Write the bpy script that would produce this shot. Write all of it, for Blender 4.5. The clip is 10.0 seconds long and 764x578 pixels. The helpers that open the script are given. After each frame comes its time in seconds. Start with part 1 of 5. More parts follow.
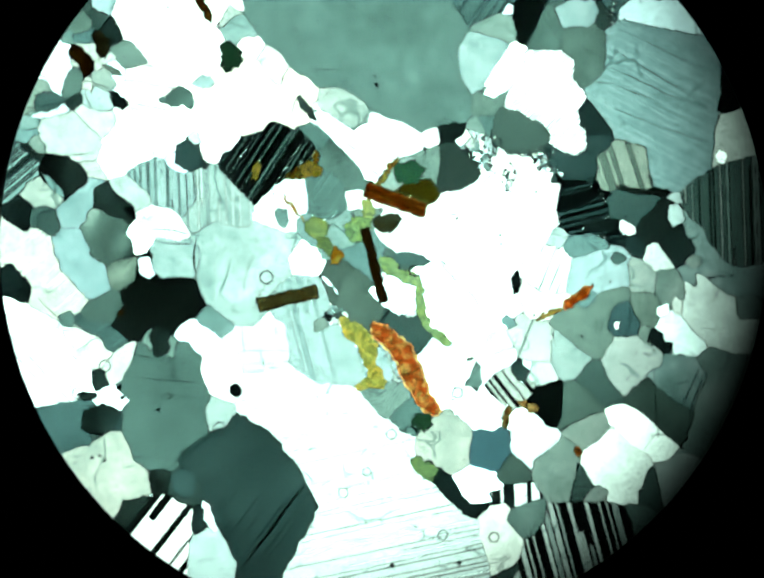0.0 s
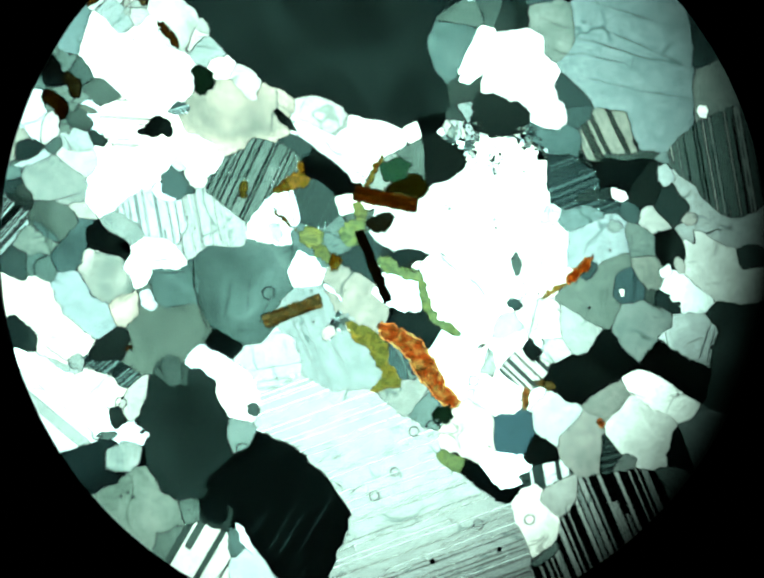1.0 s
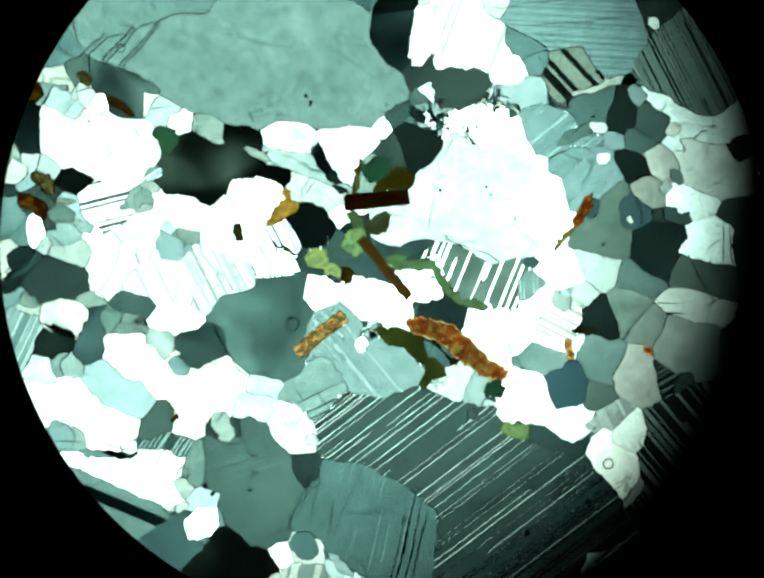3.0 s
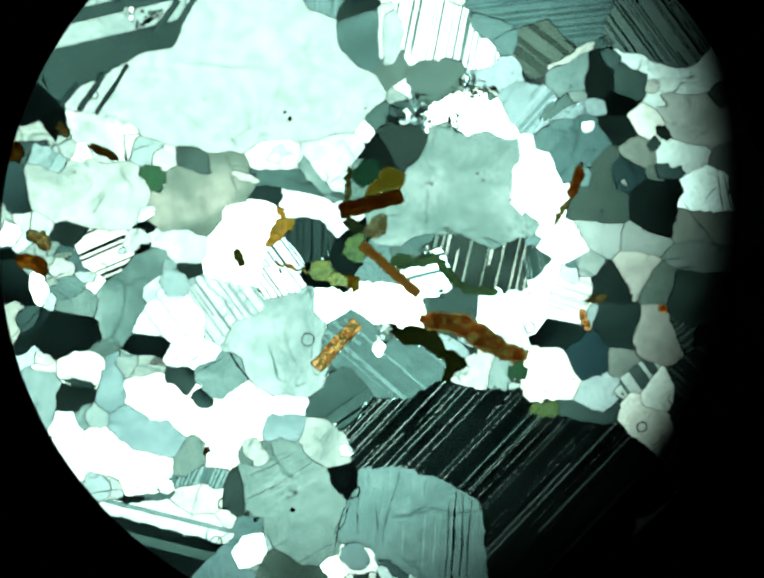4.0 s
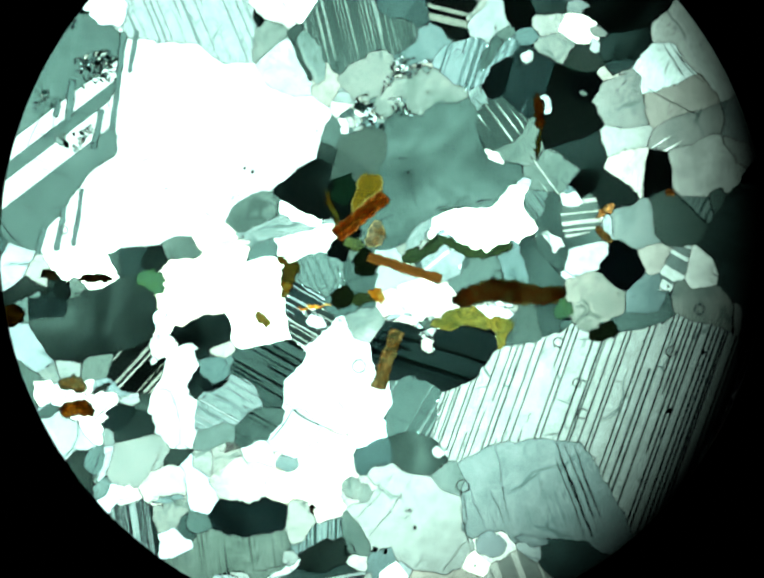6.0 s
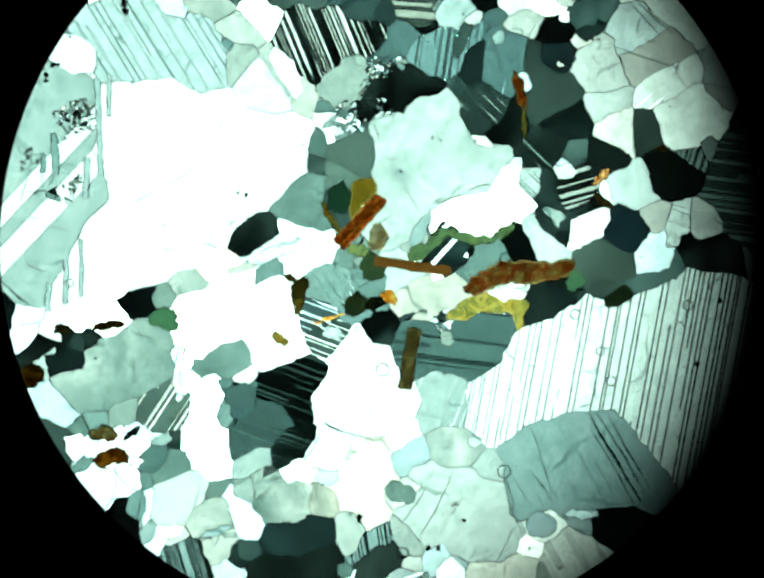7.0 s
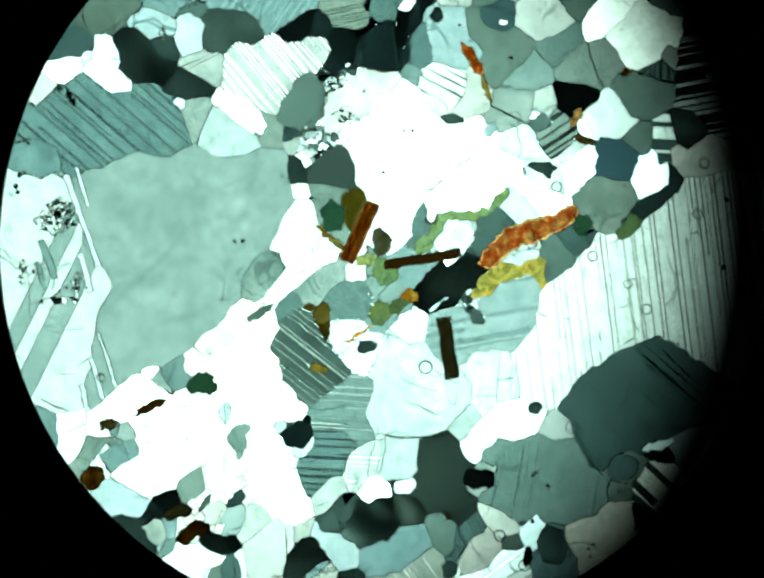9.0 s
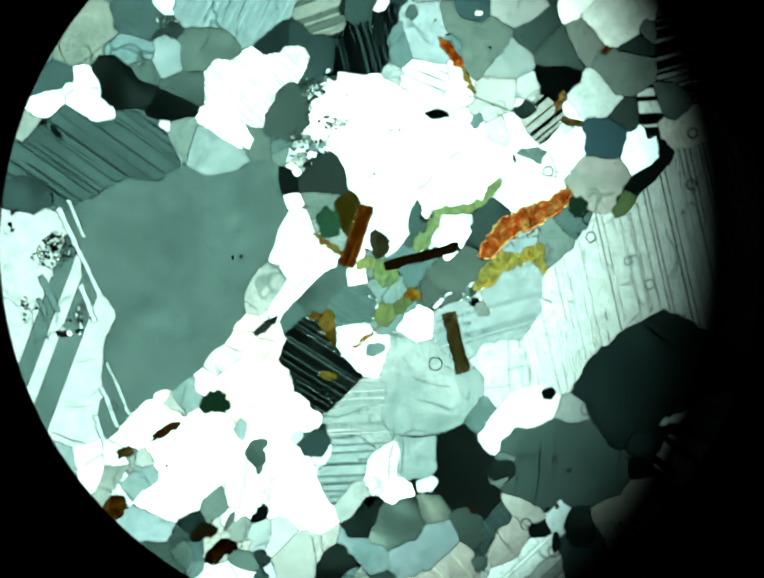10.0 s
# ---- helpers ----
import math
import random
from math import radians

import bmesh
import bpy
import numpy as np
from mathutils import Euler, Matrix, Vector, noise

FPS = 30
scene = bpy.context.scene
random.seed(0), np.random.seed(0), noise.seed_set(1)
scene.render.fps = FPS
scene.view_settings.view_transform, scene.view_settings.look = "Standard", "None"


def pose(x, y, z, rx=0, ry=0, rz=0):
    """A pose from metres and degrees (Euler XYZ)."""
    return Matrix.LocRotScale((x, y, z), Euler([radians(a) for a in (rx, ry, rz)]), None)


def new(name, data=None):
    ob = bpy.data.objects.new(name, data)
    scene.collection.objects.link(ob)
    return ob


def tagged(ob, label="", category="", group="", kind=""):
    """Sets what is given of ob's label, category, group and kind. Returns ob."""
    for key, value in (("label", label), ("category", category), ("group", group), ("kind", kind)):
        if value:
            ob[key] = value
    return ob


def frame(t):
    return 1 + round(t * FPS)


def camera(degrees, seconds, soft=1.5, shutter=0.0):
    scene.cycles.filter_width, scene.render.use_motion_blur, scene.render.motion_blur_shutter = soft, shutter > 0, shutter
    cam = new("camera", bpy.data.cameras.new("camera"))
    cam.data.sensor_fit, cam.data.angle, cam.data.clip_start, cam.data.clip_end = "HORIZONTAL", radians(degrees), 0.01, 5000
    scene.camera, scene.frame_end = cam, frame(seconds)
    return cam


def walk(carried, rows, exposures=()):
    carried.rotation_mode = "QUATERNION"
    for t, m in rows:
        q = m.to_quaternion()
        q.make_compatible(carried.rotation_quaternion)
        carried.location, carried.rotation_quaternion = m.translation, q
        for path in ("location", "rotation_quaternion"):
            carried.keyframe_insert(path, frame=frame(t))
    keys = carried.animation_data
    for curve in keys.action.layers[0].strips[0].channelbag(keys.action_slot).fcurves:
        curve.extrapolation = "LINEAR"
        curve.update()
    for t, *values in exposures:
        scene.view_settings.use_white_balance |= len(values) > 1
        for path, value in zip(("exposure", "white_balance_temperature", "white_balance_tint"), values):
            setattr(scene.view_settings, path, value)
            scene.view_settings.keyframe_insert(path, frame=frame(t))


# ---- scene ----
# A rock thin section on the turning stage of a polarising microscope, seen through the eyepiece between crossed polars.
# The field is 8.8 mm across. All lengths below are millimetres on the rock; the microscope shows them 250 times enlarged,
# and the scene is built at that size, so that one millimetre is MM metres.
MM = 0.25
LENS = 44.0
EYE = 10.866            # the eyepoint above the section
cam = camera(LENS, 10.0, soft=2.8)
walk(cam, [(0.0, pose(0, 0, EYE * MM)), (10.0, pose(0, 0, EYE * MM))],
     [(0.0, 0.16), (1.0, 0.05), (2.5, 0.0), (5.0, 0.06), (7.0, 0.03), (8.5, -0.03), (10.0, -0.14)])

# ---- world and light ----
world = bpy.data.worlds.new("dark_room")
scene.world = world
world.use_nodes = True
world.node_tree.nodes["Background"].inputs["Color"].default_value = (0, 0, 0, 1)
world.node_tree.nodes["Background"].inputs["Strength"].default_value = 0.0
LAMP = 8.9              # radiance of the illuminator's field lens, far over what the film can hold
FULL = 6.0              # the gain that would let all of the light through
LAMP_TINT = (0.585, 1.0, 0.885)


# ---- materials ----
class Nodes:
    """Short forms for wiring a node tree."""

    def __init__(self, name):
        self.mat = bpy.data.materials.new(name)
        self.mat.use_nodes = True
        self.tree = self.mat.node_tree
        self.tree.nodes.clear()
        self.out = self.tree.nodes.new("ShaderNodeOutputMaterial")

    def add(self, kind, **inputs):
        n = self.tree.nodes.new(kind)
        for k, v in inputs.items():
            self.feed(n.inputs[k.replace("_", " ")], v)
        return n

    def feed(self, socket, v):
        if isinstance(v, bpy.types.NodeSocket):
            self.tree.links.new(v, socket)
        else:
            socket.default_value = v

    def math(self, op, a, b=0.0, c=0.0, clamp=False):
        n = self.tree.nodes.new("ShaderNodeMath")
        n.operation, n.use_clamp = op, clamp
        for s, v in zip(n.inputs, (a, b, c)):
            self.feed(s, v)
        return n.outputs[0]

    def vec(self, op, a, b=(0, 0, 0), scale=1.0):
        n = self.tree.nodes.new("ShaderNodeVectorMath")
        n.operation = op
        self.feed(n.inputs[0], a)
        self.feed(n.inputs[1], b)
        self.feed(n.inputs[3], scale)
        return n.outputs["Value"] if op in ("LENGTH", "DOT_PRODUCT") else n.outputs["Vector"]

    def prop(self, name):
        n = self.tree.nodes.new("ShaderNodeAttribute")
        n.attribute_type, n.attribute_name = "OBJECT", name
        return n.outputs["Fac"]

    def step(self, v, lo, hi, a=0.0, b=1.0):
        n = self.tree.nodes.new("ShaderNodeMapRange")
        n.interpolation_type = "SMOOTHSTEP"
        for s, x in zip(n.inputs, (v, lo, hi, a, b)):
            self.feed(s, x)
        return n.outputs[0]

    def noise(self, at, scale, detail=2.0, rough=0.5, dims="3D", distort=0.0):
        n = self.tree.nodes.new("ShaderNodeTexNoise")
        n.noise_dimensions = dims
        self.feed(n.inputs["W" if dims == "1D" else "Vector"], at)
        n.inputs["Scale"].default_value = scale
        n.inputs["Detail"].default_value = detail
        n.inputs["Roughness"].default_value = rough
        n.inputs["Distortion"].default_value = distort
        return n.outputs[0]

    def done(self, shader):
        self.tree.links.new(shader, self.out.inputs["Surface"])
        return self.mat


def crossed_polars(name, tint, wave=5.0, specks=0.35, floor=0.0, mottle=0.0, grainy=0.0, cracks=0.0, warm=(1.0, 1.0, 1.0), cleavage=0.0, contact=0.0, lift=1.0, patch=7.0):
    """A slice of crystal between crossed polars. It passes gain * sin^2(2 * angle), the angle being that between the
    crystal's vibration direction and the polariser, which is fixed along the world's x axis. Twin lamellae vibrate at
    an angle of their own. Light goes through two faces, so each takes the square root."""
    n = Nodes(name)
    at = n.vec("SCALE", n.add("ShaderNodeTexCoord").outputs["Object"], scale=1.0 / MM)
    axis = n.add("ShaderNodeVectorTransform", Vector=(1.0, 0.0, 0.0))
    axis.vector_type, axis.convert_from, axis.convert_to = "VECTOR", "OBJECT", "WORLD"
    sep = n.add("ShaderNodeSeparateXYZ", Vector=axis.outputs[0])
    turn = n.math("ARCTAN2", sep.outputs["Y"], sep.outputs["X"])
    own = n.add("ShaderNodeObjectInfo").outputs["Random"]
    shifted = n.vec("ADD", at, n.add("ShaderNodeCombineXYZ", X=n.math("MULTIPLY", own, 37.0), Y=n.math("MULTIPLY", own, 91.0)).outputs[0])
    # lamellae: bands across the direction twin_dir, uneven in width, wedging out along their length
    pos = n.add("ShaderNodeSeparateXYZ", Vector=at)
    d = n.prop("twin_dir")
    co, si = n.math("COSINE", d), n.math("SINE", d)
    across = n.math("SUBTRACT", n.math("MULTIPLY", pos.outputs["Y"], co), n.math("MULTIPLY", pos.outputs["X"], si))
    along = n.math("ADD", n.math("MULTIPLY", pos.outputs["X"], co), n.math("MULTIPLY", pos.outputs["Y"], si))
    k = n.math("DIVIDE", across, n.math("MAXIMUM", n.prop("twin_pitch"), 0.004))
    seeded = n.math("ADD", k, n.math("MULTIPLY", own, 53.0))
    uneven = n.noise(seeded, 0.37, 1.0, dims="1D")
    band = n.math("SINE", n.math("MULTIPLY_ADD", uneven, 13.0, n.math("MULTIPLY", seeded, 6.2832)))
    wedge_at = n.add("ShaderNodeCombineXYZ", X=n.math("MULTIPLY", along, 1.1), Y=n.math("MULTIPLY", seeded, 0.55), Z=n.math("MULTIPLY", own, 9.0))
    wedge = n.math("MULTIPLY_ADD", n.noise(wedge_at.outputs[0], 1.0, 1.0), 2.2, -1.1)
    level = n.math("ADD", band, wedge)
    cut = n.math("MULTIPLY_ADD", n.prop("twin_share"), -3.0, 1.5)
    lam = n.step(n.math("SUBTRACT", level, cut), -0.16, 0.16)
    lam = n.math("MULTIPLY", lam, n.math("GREATER_THAN", n.prop("twin_share"), 0.001))
    # wavy extinction and the twin's own angle
    wavy = n.math("MULTIPLY", n.math("SUBTRACT", n.noise(shifted, 1.1, 2.0, 0.55, distort=0.6), 0.5), n.math("MULTIPLY", n.prop("waviness"), math.radians(wave) * 2.0))
    angle = n.math("ADD", n.math("SUBTRACT", turn, n.prop("extinction")), wavy)
    angle = n.math("ADD", angle, n.math("MULTIPLY", lam, n.prop("twin_turn")))
    s = n.math("SINE", n.math("MULTIPLY", angle, 2.0))
    light = n.math("MULTIPLY", n.math("MULTIPLY", s, s), n.math("MULTIPLY", n.prop("gain"), lift))
    light = n.math("ADD", light, floor + 0.0035)
    # fluid inclusions, dust and scratches in the slice
    fine = n.noise(shifted, 26.0, 3.0, 0.6)
    spots = n.step(fine, 0.30, 0.42, 1.0 - specks, 1.0)
    cloud = n.math("MULTIPLY", n.step(n.noise(shifted, 5.0, 5.0, 0.66), 0.25, 0.75, 0.87, 1.10), n.step(n.noise(shifted, 30.0, 3.0, 0.65), 0.25, 0.75, 0.86, 1.12))
    light = n.math("MULTIPLY", n.math("MULTIPLY", light, spots), cloud)
    if cracks:
        cell = n.tree.nodes.new("ShaderNodeTexVoronoi")
        cell.feature = "DISTANCE_TO_EDGE"
        warp = n.vec("ADD", shifted, n.vec("SCALE", n.add("ShaderNodeTexNoise", Vector=shifted, Scale=2.0).outputs["Color"], scale=0.5))
        n.feed(cell.inputs["Vector"], warp)
        cell.inputs["Scale"].default_value = 1.1
        line = n.step(cell.outputs["Distance"], 0.004, 0.016, 1.0 - cracks, 1.0)
        some = n.step(n.noise(shifted, 1.6, 1.0), 0.5, 0.6)
        light = n.math("MULTIPLY", light, n.math("MULTIPLY_ADD", some, n.math("SUBTRACT", line, 1.0), 1.0))
    if cleavage:
        streak_at = n.add("ShaderNodeCombineXYZ", X=n.math("MULTIPLY", along, 2.5), Y=n.math("MULTIPLY", across, 38.0), Z=n.math("MULTIPLY", own, 19.0))
        light = n.math("MULTIPLY", light, n.step(n.noise(streak_at.outputs[0], 1.0, 2.0, 0.6), 0.32, 0.62, 1.0 - cleavage, 1.2))
    if grainy:
        m = n.noise(shifted, 14.0, 3.0, 0.7)
        light = n.math("MULTIPLY", light, n.step(m, 0.38, 0.56, 1.0 - grainy, 1.25))
    if contact:
        light = n.math("MULTIPLY", light, n.step(n.noise(at, 3.4, 2.0, 0.6), 0.34, 0.50, 1.0 - contact, 1.0 - 0.08 * contact))
    mix = n.add("ShaderNodeMix")
    mix.data_type = "RGBA"
    n.feed(mix.inputs[6], (*tint, 1.0))
    n.feed(mix.inputs[7], (*warm, 1.0))
    n.feed(mix.inputs[0], n.step(n.noise(shifted, patch, 3.0, 0.65), 0.44, 0.60, 0.0, mottle))
    through_one = n.math("POWER", n.math("MINIMUM", n.math("DIVIDE", light, FULL), 1.0), 0.5)
    w = n.prop("warmth")
    cast = n.add("ShaderNodeCombineXYZ", X=n.math("MULTIPLY", n.math("MULTIPLY_ADD", w, 0.13, 0.985), n.step(light, 0.0, 0.9, 0.80, 1.03)), Y=n.math("MULTIPLY_ADD", n.math("ABSOLUTE", w), -0.03, 1.0), Z=n.math("MULTIPLY", n.math("MULTIPLY_ADD", w, -0.10, 0.97), n.step(light, 0.0, 0.7, 0.99, 1.02)))
    colour = n.vec("SCALE", n.vec("MULTIPLY", mix.outputs[2], cast.outputs[0]), scale=through_one)
    return n.done(n.add("ShaderNodeBsdfTransparent", Color=colour).outputs[0])


def plain_filter(name, colour):
    n = Nodes(name)
    at = n.vec("SCALE", n.add("ShaderNodeTexCoord").outputs["Object"], scale=1.0 / MM)
    v = n.step(n.noise(at, 9.0, 2.0), 0.3, 0.7, 0.75, 1.15)
    return n.done(n.add("ShaderNodeBsdfTransparent", Color=n.vec("SCALE", (*colour,), scale=v)).outputs[0])


def matt_black(name):
    n = Nodes(name)
    p = n.add("ShaderNodeBsdfPrincipled", Base_Color=(0.002, 0.002, 0.002, 1), Roughness=0.85)
    return n.done(p.outputs[0])


def clear_glass(name):
    n = Nodes(name)
    p = n.add("ShaderNodeBsdfPrincipled", Base_Color=(0.985, 1.0, 0.99, 1), Roughness=0.0, IOR=1.52)
    p.inputs["Transmission Weight"].default_value = 1.0
    return n.done(p.outputs[0])


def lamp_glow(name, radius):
    """The illuminator's field lens: even in the middle, with the camera's vignette painted in as a soft fall to nothing
    at its rim.
    """
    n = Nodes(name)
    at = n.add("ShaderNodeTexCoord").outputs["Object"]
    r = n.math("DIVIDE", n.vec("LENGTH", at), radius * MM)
    vignette = n.step(r, 0.58, 1.0, 1.0, 0.0)
    e = n.add("ShaderNodeEmission", Color=(*LAMP_TINT, 1), Strength=n.math("MULTIPLY", vignette, LAMP))
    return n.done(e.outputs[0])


# minerals: the tint of what they let through
M = {
    "quartz": crossed_polars("quartz", (1.0, 1.0, 1.0), wave=6.0, specks=0.34, cracks=0.6),
    "feldspar": crossed_polars("feldspar", (0.985, 1.0, 1.01), wave=2.2, specks=0.12, cracks=0.2),
    "plagioclase": crossed_polars("plagioclase", (1.0, 1.0, 1.0), wave=3.0, specks=0.36, cracks=0.55),
    "brown": crossed_polars("brown_biotite", (0.50, 0.20, 0.05), wave=10.0, specks=0.4, floor=0.05, mottle=0.9, warm=(0.85, 0.46, 0.14), grainy=0.6, cleavage=0.5),
    "red": crossed_polars("red_biotite", (0.66, 0.20, 0.05), wave=6.0, specks=0.5, floor=0.04, mottle=0.8, warm=(0.98, 0.46, 0.16), grainy=0.45, cleavage=0.55, patch=13.0),
    "dkred": crossed_polars("dark_red_biotite", (0.78, 0.40, 0.18), wave=4.0, specks=0.3, floor=0.004, mottle=0.5, warm=(0.9, 0.48, 0.2), cleavage=0.4),
    "orange": crossed_polars("orange_biotite", (0.9, 0.45, 0.09), wave=8.0, specks=0.3, floor=0.05, mottle=0.9, warm=(1.0, 0.80, 0.36), grainy=0.3),
    "amber": crossed_polars("amber_mica", (0.75, 0.27, 0.10), wave=14.0, specks=0.35, floor=0.006, mottle=0.65, warm=(1.0, 0.78, 0.42), cracks=0.7, grainy=0.3, patch=9.0),
    "ylw": crossed_polars("ochre_epidote", (0.82, 0.74, 0.36), wave=16.0, specks=0.4, floor=0.012, mottle=0.75, warm=(1.0, 0.76, 0.30), patch=6.0, cracks=0.6, grainy=0.4),
    "yellow": crossed_polars("yellow_epidote", (0.95, 0.62, 0.28), wave=12.0, specks=0.4, floor=0.05, mottle=0.9, warm=(0.65, 0.50, 0.12), grainy=0.3),
    "lolive": crossed_polars("light_green_chlorite", (0.92, 0.90, 0.60), wave=6.0, specks=0.25, floor=0.004, mottle=0.6, warm=(0.95, 0.88, 0.46), grainy=0.3, cracks=0.5),
    "gold": crossed_polars("golden_epidote", (0.92, 0.58, 0.17), wave=6.0, specks=0.3, floor=0.015, mottle=0.6, warm=(0.70, 0.46, 0.12), cracks=0.5),
    "tan": crossed_polars("tan_biotite", (1.0, 0.70, 0.42), wave=8.0, specks=0.6, floor=0.03, mottle=1.0, warm=(0.62, 0.30, 0.12), grainy=0.75, cleavage=0.6, patch=19.0),
    "pink": crossed_polars("pinkish_sphene", (0.95, 0.72, 0.55), wave=20.0, specks=0.4, floor=0.02, mottle=0.9, warm=(0.6, 0.38, 0.2), grainy=0.5),
    "green": crossed_polars("green_chlorite", (0.50, 0.68, 0.52), wave=6.0, specks=0.25, floor=0.03, mottle=0.5, warm=(0.50, 0.66, 0.38)),
}
EDGE = crossed_polars("grain_boundary", (1.0, 1.0, 1.0), wave=6.0, specks=0.2, contact=0.75)
RIMS = {"amber": crossed_polars("pale_gold_rim", (1.0, 0.95, 0.80), specks=0.5, floor=0.01, lift=4.0), "orange": crossed_polars("gold_rim", (1.0, 0.9, 0.7), specks=0.5, floor=0.01, lift=2.0),
        "ylw": crossed_polars("ochre_rim", (1.0, 0.92, 0.75), specks=0.6, floor=0.01, lift=2.0), "tan": crossed_polars("brown_rim", (0.9, 0.8, 0.7), specks=0.6, floor=0.01, lift=0.8),
        "lolive": crossed_polars("olive_rim", (0.9, 0.95, 0.8), specks=0.3, lift=0.7), "gold": crossed_polars("pale_rim", (1.0, 0.97, 0.85), specks=0.4, floor=0.01, lift=3.0),
        "red": crossed_polars("tawny_rim", (1.0, 0.9, 0.75), specks=0.6, floor=0.02, lift=2.5), "dkred": crossed_polars("tawny_needle_rim", (1.0, 0.9, 0.75), specks=0.6, floor=0.004, lift=3.0),
        "yellow": crossed_polars("yellow_rim", (1.0, 0.9, 0.75), specks=0.5, floor=0.01, lift=1.5), "pink": crossed_polars("buff_rim", (1.0, 0.9, 0.6), specks=0.6, floor=0.02, lift=3.0)}
CHAMFER = {"feldspar": 0.003, "amber": 0.020, "gold": 0.016, "ylw": 0.012, "red": 0.017, "orange": 0.010, "dkred": 0.009, "pink": 0.014}
ORE = plain_filter("ore", (0.16, 0.17, 0.16))
CRACK = plain_filter("crack_filling", (0.34, 0.38, 0.37))
RIM = plain_filter("bubble_rim", (0.06, 0.075, 0.072))
BLACK = matt_black("blackened_brass")
GLASS = clear_glass("slide_glass")


# ---- the microscope's fixed parts ----
def mesh_ob(name, verts, faces, mats, parent=None, at=(0, 0, 0), slots=None, smooth=False):
    me = bpy.data.meshes.new(name)
    me.from_pydata([(x * MM, y * MM, z * MM) for x, y, z in verts], [], faces)
    for m in mats:
        me.materials.append(m)
    if slots is not None:
        me.polygons.foreach_set("material_index", slots)
    if smooth:
        me.polygons.foreach_set("use_smooth", [True] * len(me.polygons))
    me.update()
    ob = new(name, me)
    ob.location = Vector(at) * MM
    ob.parent = parent
    return ob


def lathe(profile, steps=128, closed=True):
    """Verts and faces of a profile of (radius, height) turned round z."""
    verts, faces, n = [], [], len(profile)
    for i in range(steps):
        a = 2 * math.pi * i / steps
        verts += [(r * math.cos(a), r * math.sin(a), z) for r, z in profile]
    for i in range(steps):
        j = (i + 1) % steps
        for k in range(n if closed else n - 1):
            l = (k + 1) % n
            faces.append((i * n + k, j * n + k, j * n + l, i * n + l))
    return verts, faces


STOP_R, STOP_X, STOP_Y, STOP_Z = 4.310, 0.016, 0.482, 0.12
v, f = lathe([(STOP_R + 0.10, STOP_Z), (STOP_R, STOP_Z + 0.12), (13.0, STOP_Z + 0.12), (13.0, STOP_Z)], 192)
tagged(mesh_ob("field_stop", v, f, [BLACK], at=(STOP_X, STOP_Y, 0)), "matt black round field stop of the eyepiece", "field stop", kind="structure")

# off-centre, so that the vignette painted into it darkens the field's right side
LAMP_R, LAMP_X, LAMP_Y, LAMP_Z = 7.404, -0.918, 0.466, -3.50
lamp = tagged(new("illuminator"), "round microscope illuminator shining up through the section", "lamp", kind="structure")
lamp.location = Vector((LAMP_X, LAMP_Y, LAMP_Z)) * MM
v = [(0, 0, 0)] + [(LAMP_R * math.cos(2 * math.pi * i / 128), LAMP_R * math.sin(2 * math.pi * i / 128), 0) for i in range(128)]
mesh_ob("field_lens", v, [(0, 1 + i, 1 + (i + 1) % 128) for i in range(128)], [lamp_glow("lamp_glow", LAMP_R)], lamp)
v, f = lathe([(LAMP_R, -0.2), (LAMP_R + 0.6, -0.2), (LAMP_R + 0.6, -0.02), (LAMP_R, -0.02)])
mesh_ob("housing", v, f, [BLACK], lamp)

# ---- the thin section ----
section = tagged(new("thin_section"), "rock thin section of interlocking grey and white grains with orange mica", "thin section")
THICK = 0.03            # a ground slice of rock
v = [(x, y, z) for z in (-1.03, -0.04) for x, y in ((-11, -7.5), (11, -7.5), (11, 7.5), (-11, 7.5))]
mesh_ob("glass_slide", v, [(3, 2, 1, 0), (4, 5, 6, 7), (0, 1, 5, 4), (1, 2, 6, 5), (2, 3, 7, 6), (3, 0, 4, 7)], [GLASS], section)["label"] = "clear glass slide under the rock slice"

# The mosaic: every grain starts as one or more ellipses (x, y, half-length, half-width, angle); grains of one rank meet
# midway between their ellipses, and one of a higher rank keeps its own outline inside those of a lower one.
STEP = 0.0112
HALF = 4.62
SIDE = int(2 * HALF / STEP) + 1
GRAINS = []


def value_noise(cell, seed):
    rng = np.random.default_rng(seed)
    n = int(SIDE * STEP / cell) + 4
    lat = rng.uniform(-1, 1, (n, n))
    u = np.arange(SIDE) * STEP / cell
    i = u.astype(int)
    w = u - i
    w = w * w * (3 - 2 * w)
    rows = lat[i] * (1 - w)[:, None] + lat[i + 1] * w[:, None]
    return rows[:, i] * (1 - w)[None] + rows[:, i + 1] * w[None]


AX = -HALF + np.arange(SIDE) * STEP
GX, GY = np.meshgrid(AX, AX)
WX = GX + 0.024 * value_noise(0.26, 1) + 0.014 * value_noise(0.085, 2) + 0.009 * value_noise(0.04, 5)
WY = GY + 0.024 * value_noise(0.26, 3) + 0.014 * value_noise(0.085, 4) + 0.009 * value_noise(0.04, 6)

RX = GX + 0.010 * value_noise(0.12, 7) + 0.009 * value_noise(0.03, 8)
RY = GY + 0.010 * value_noise(0.12, 9) + 0.009 * value_noise(0.03, 10)
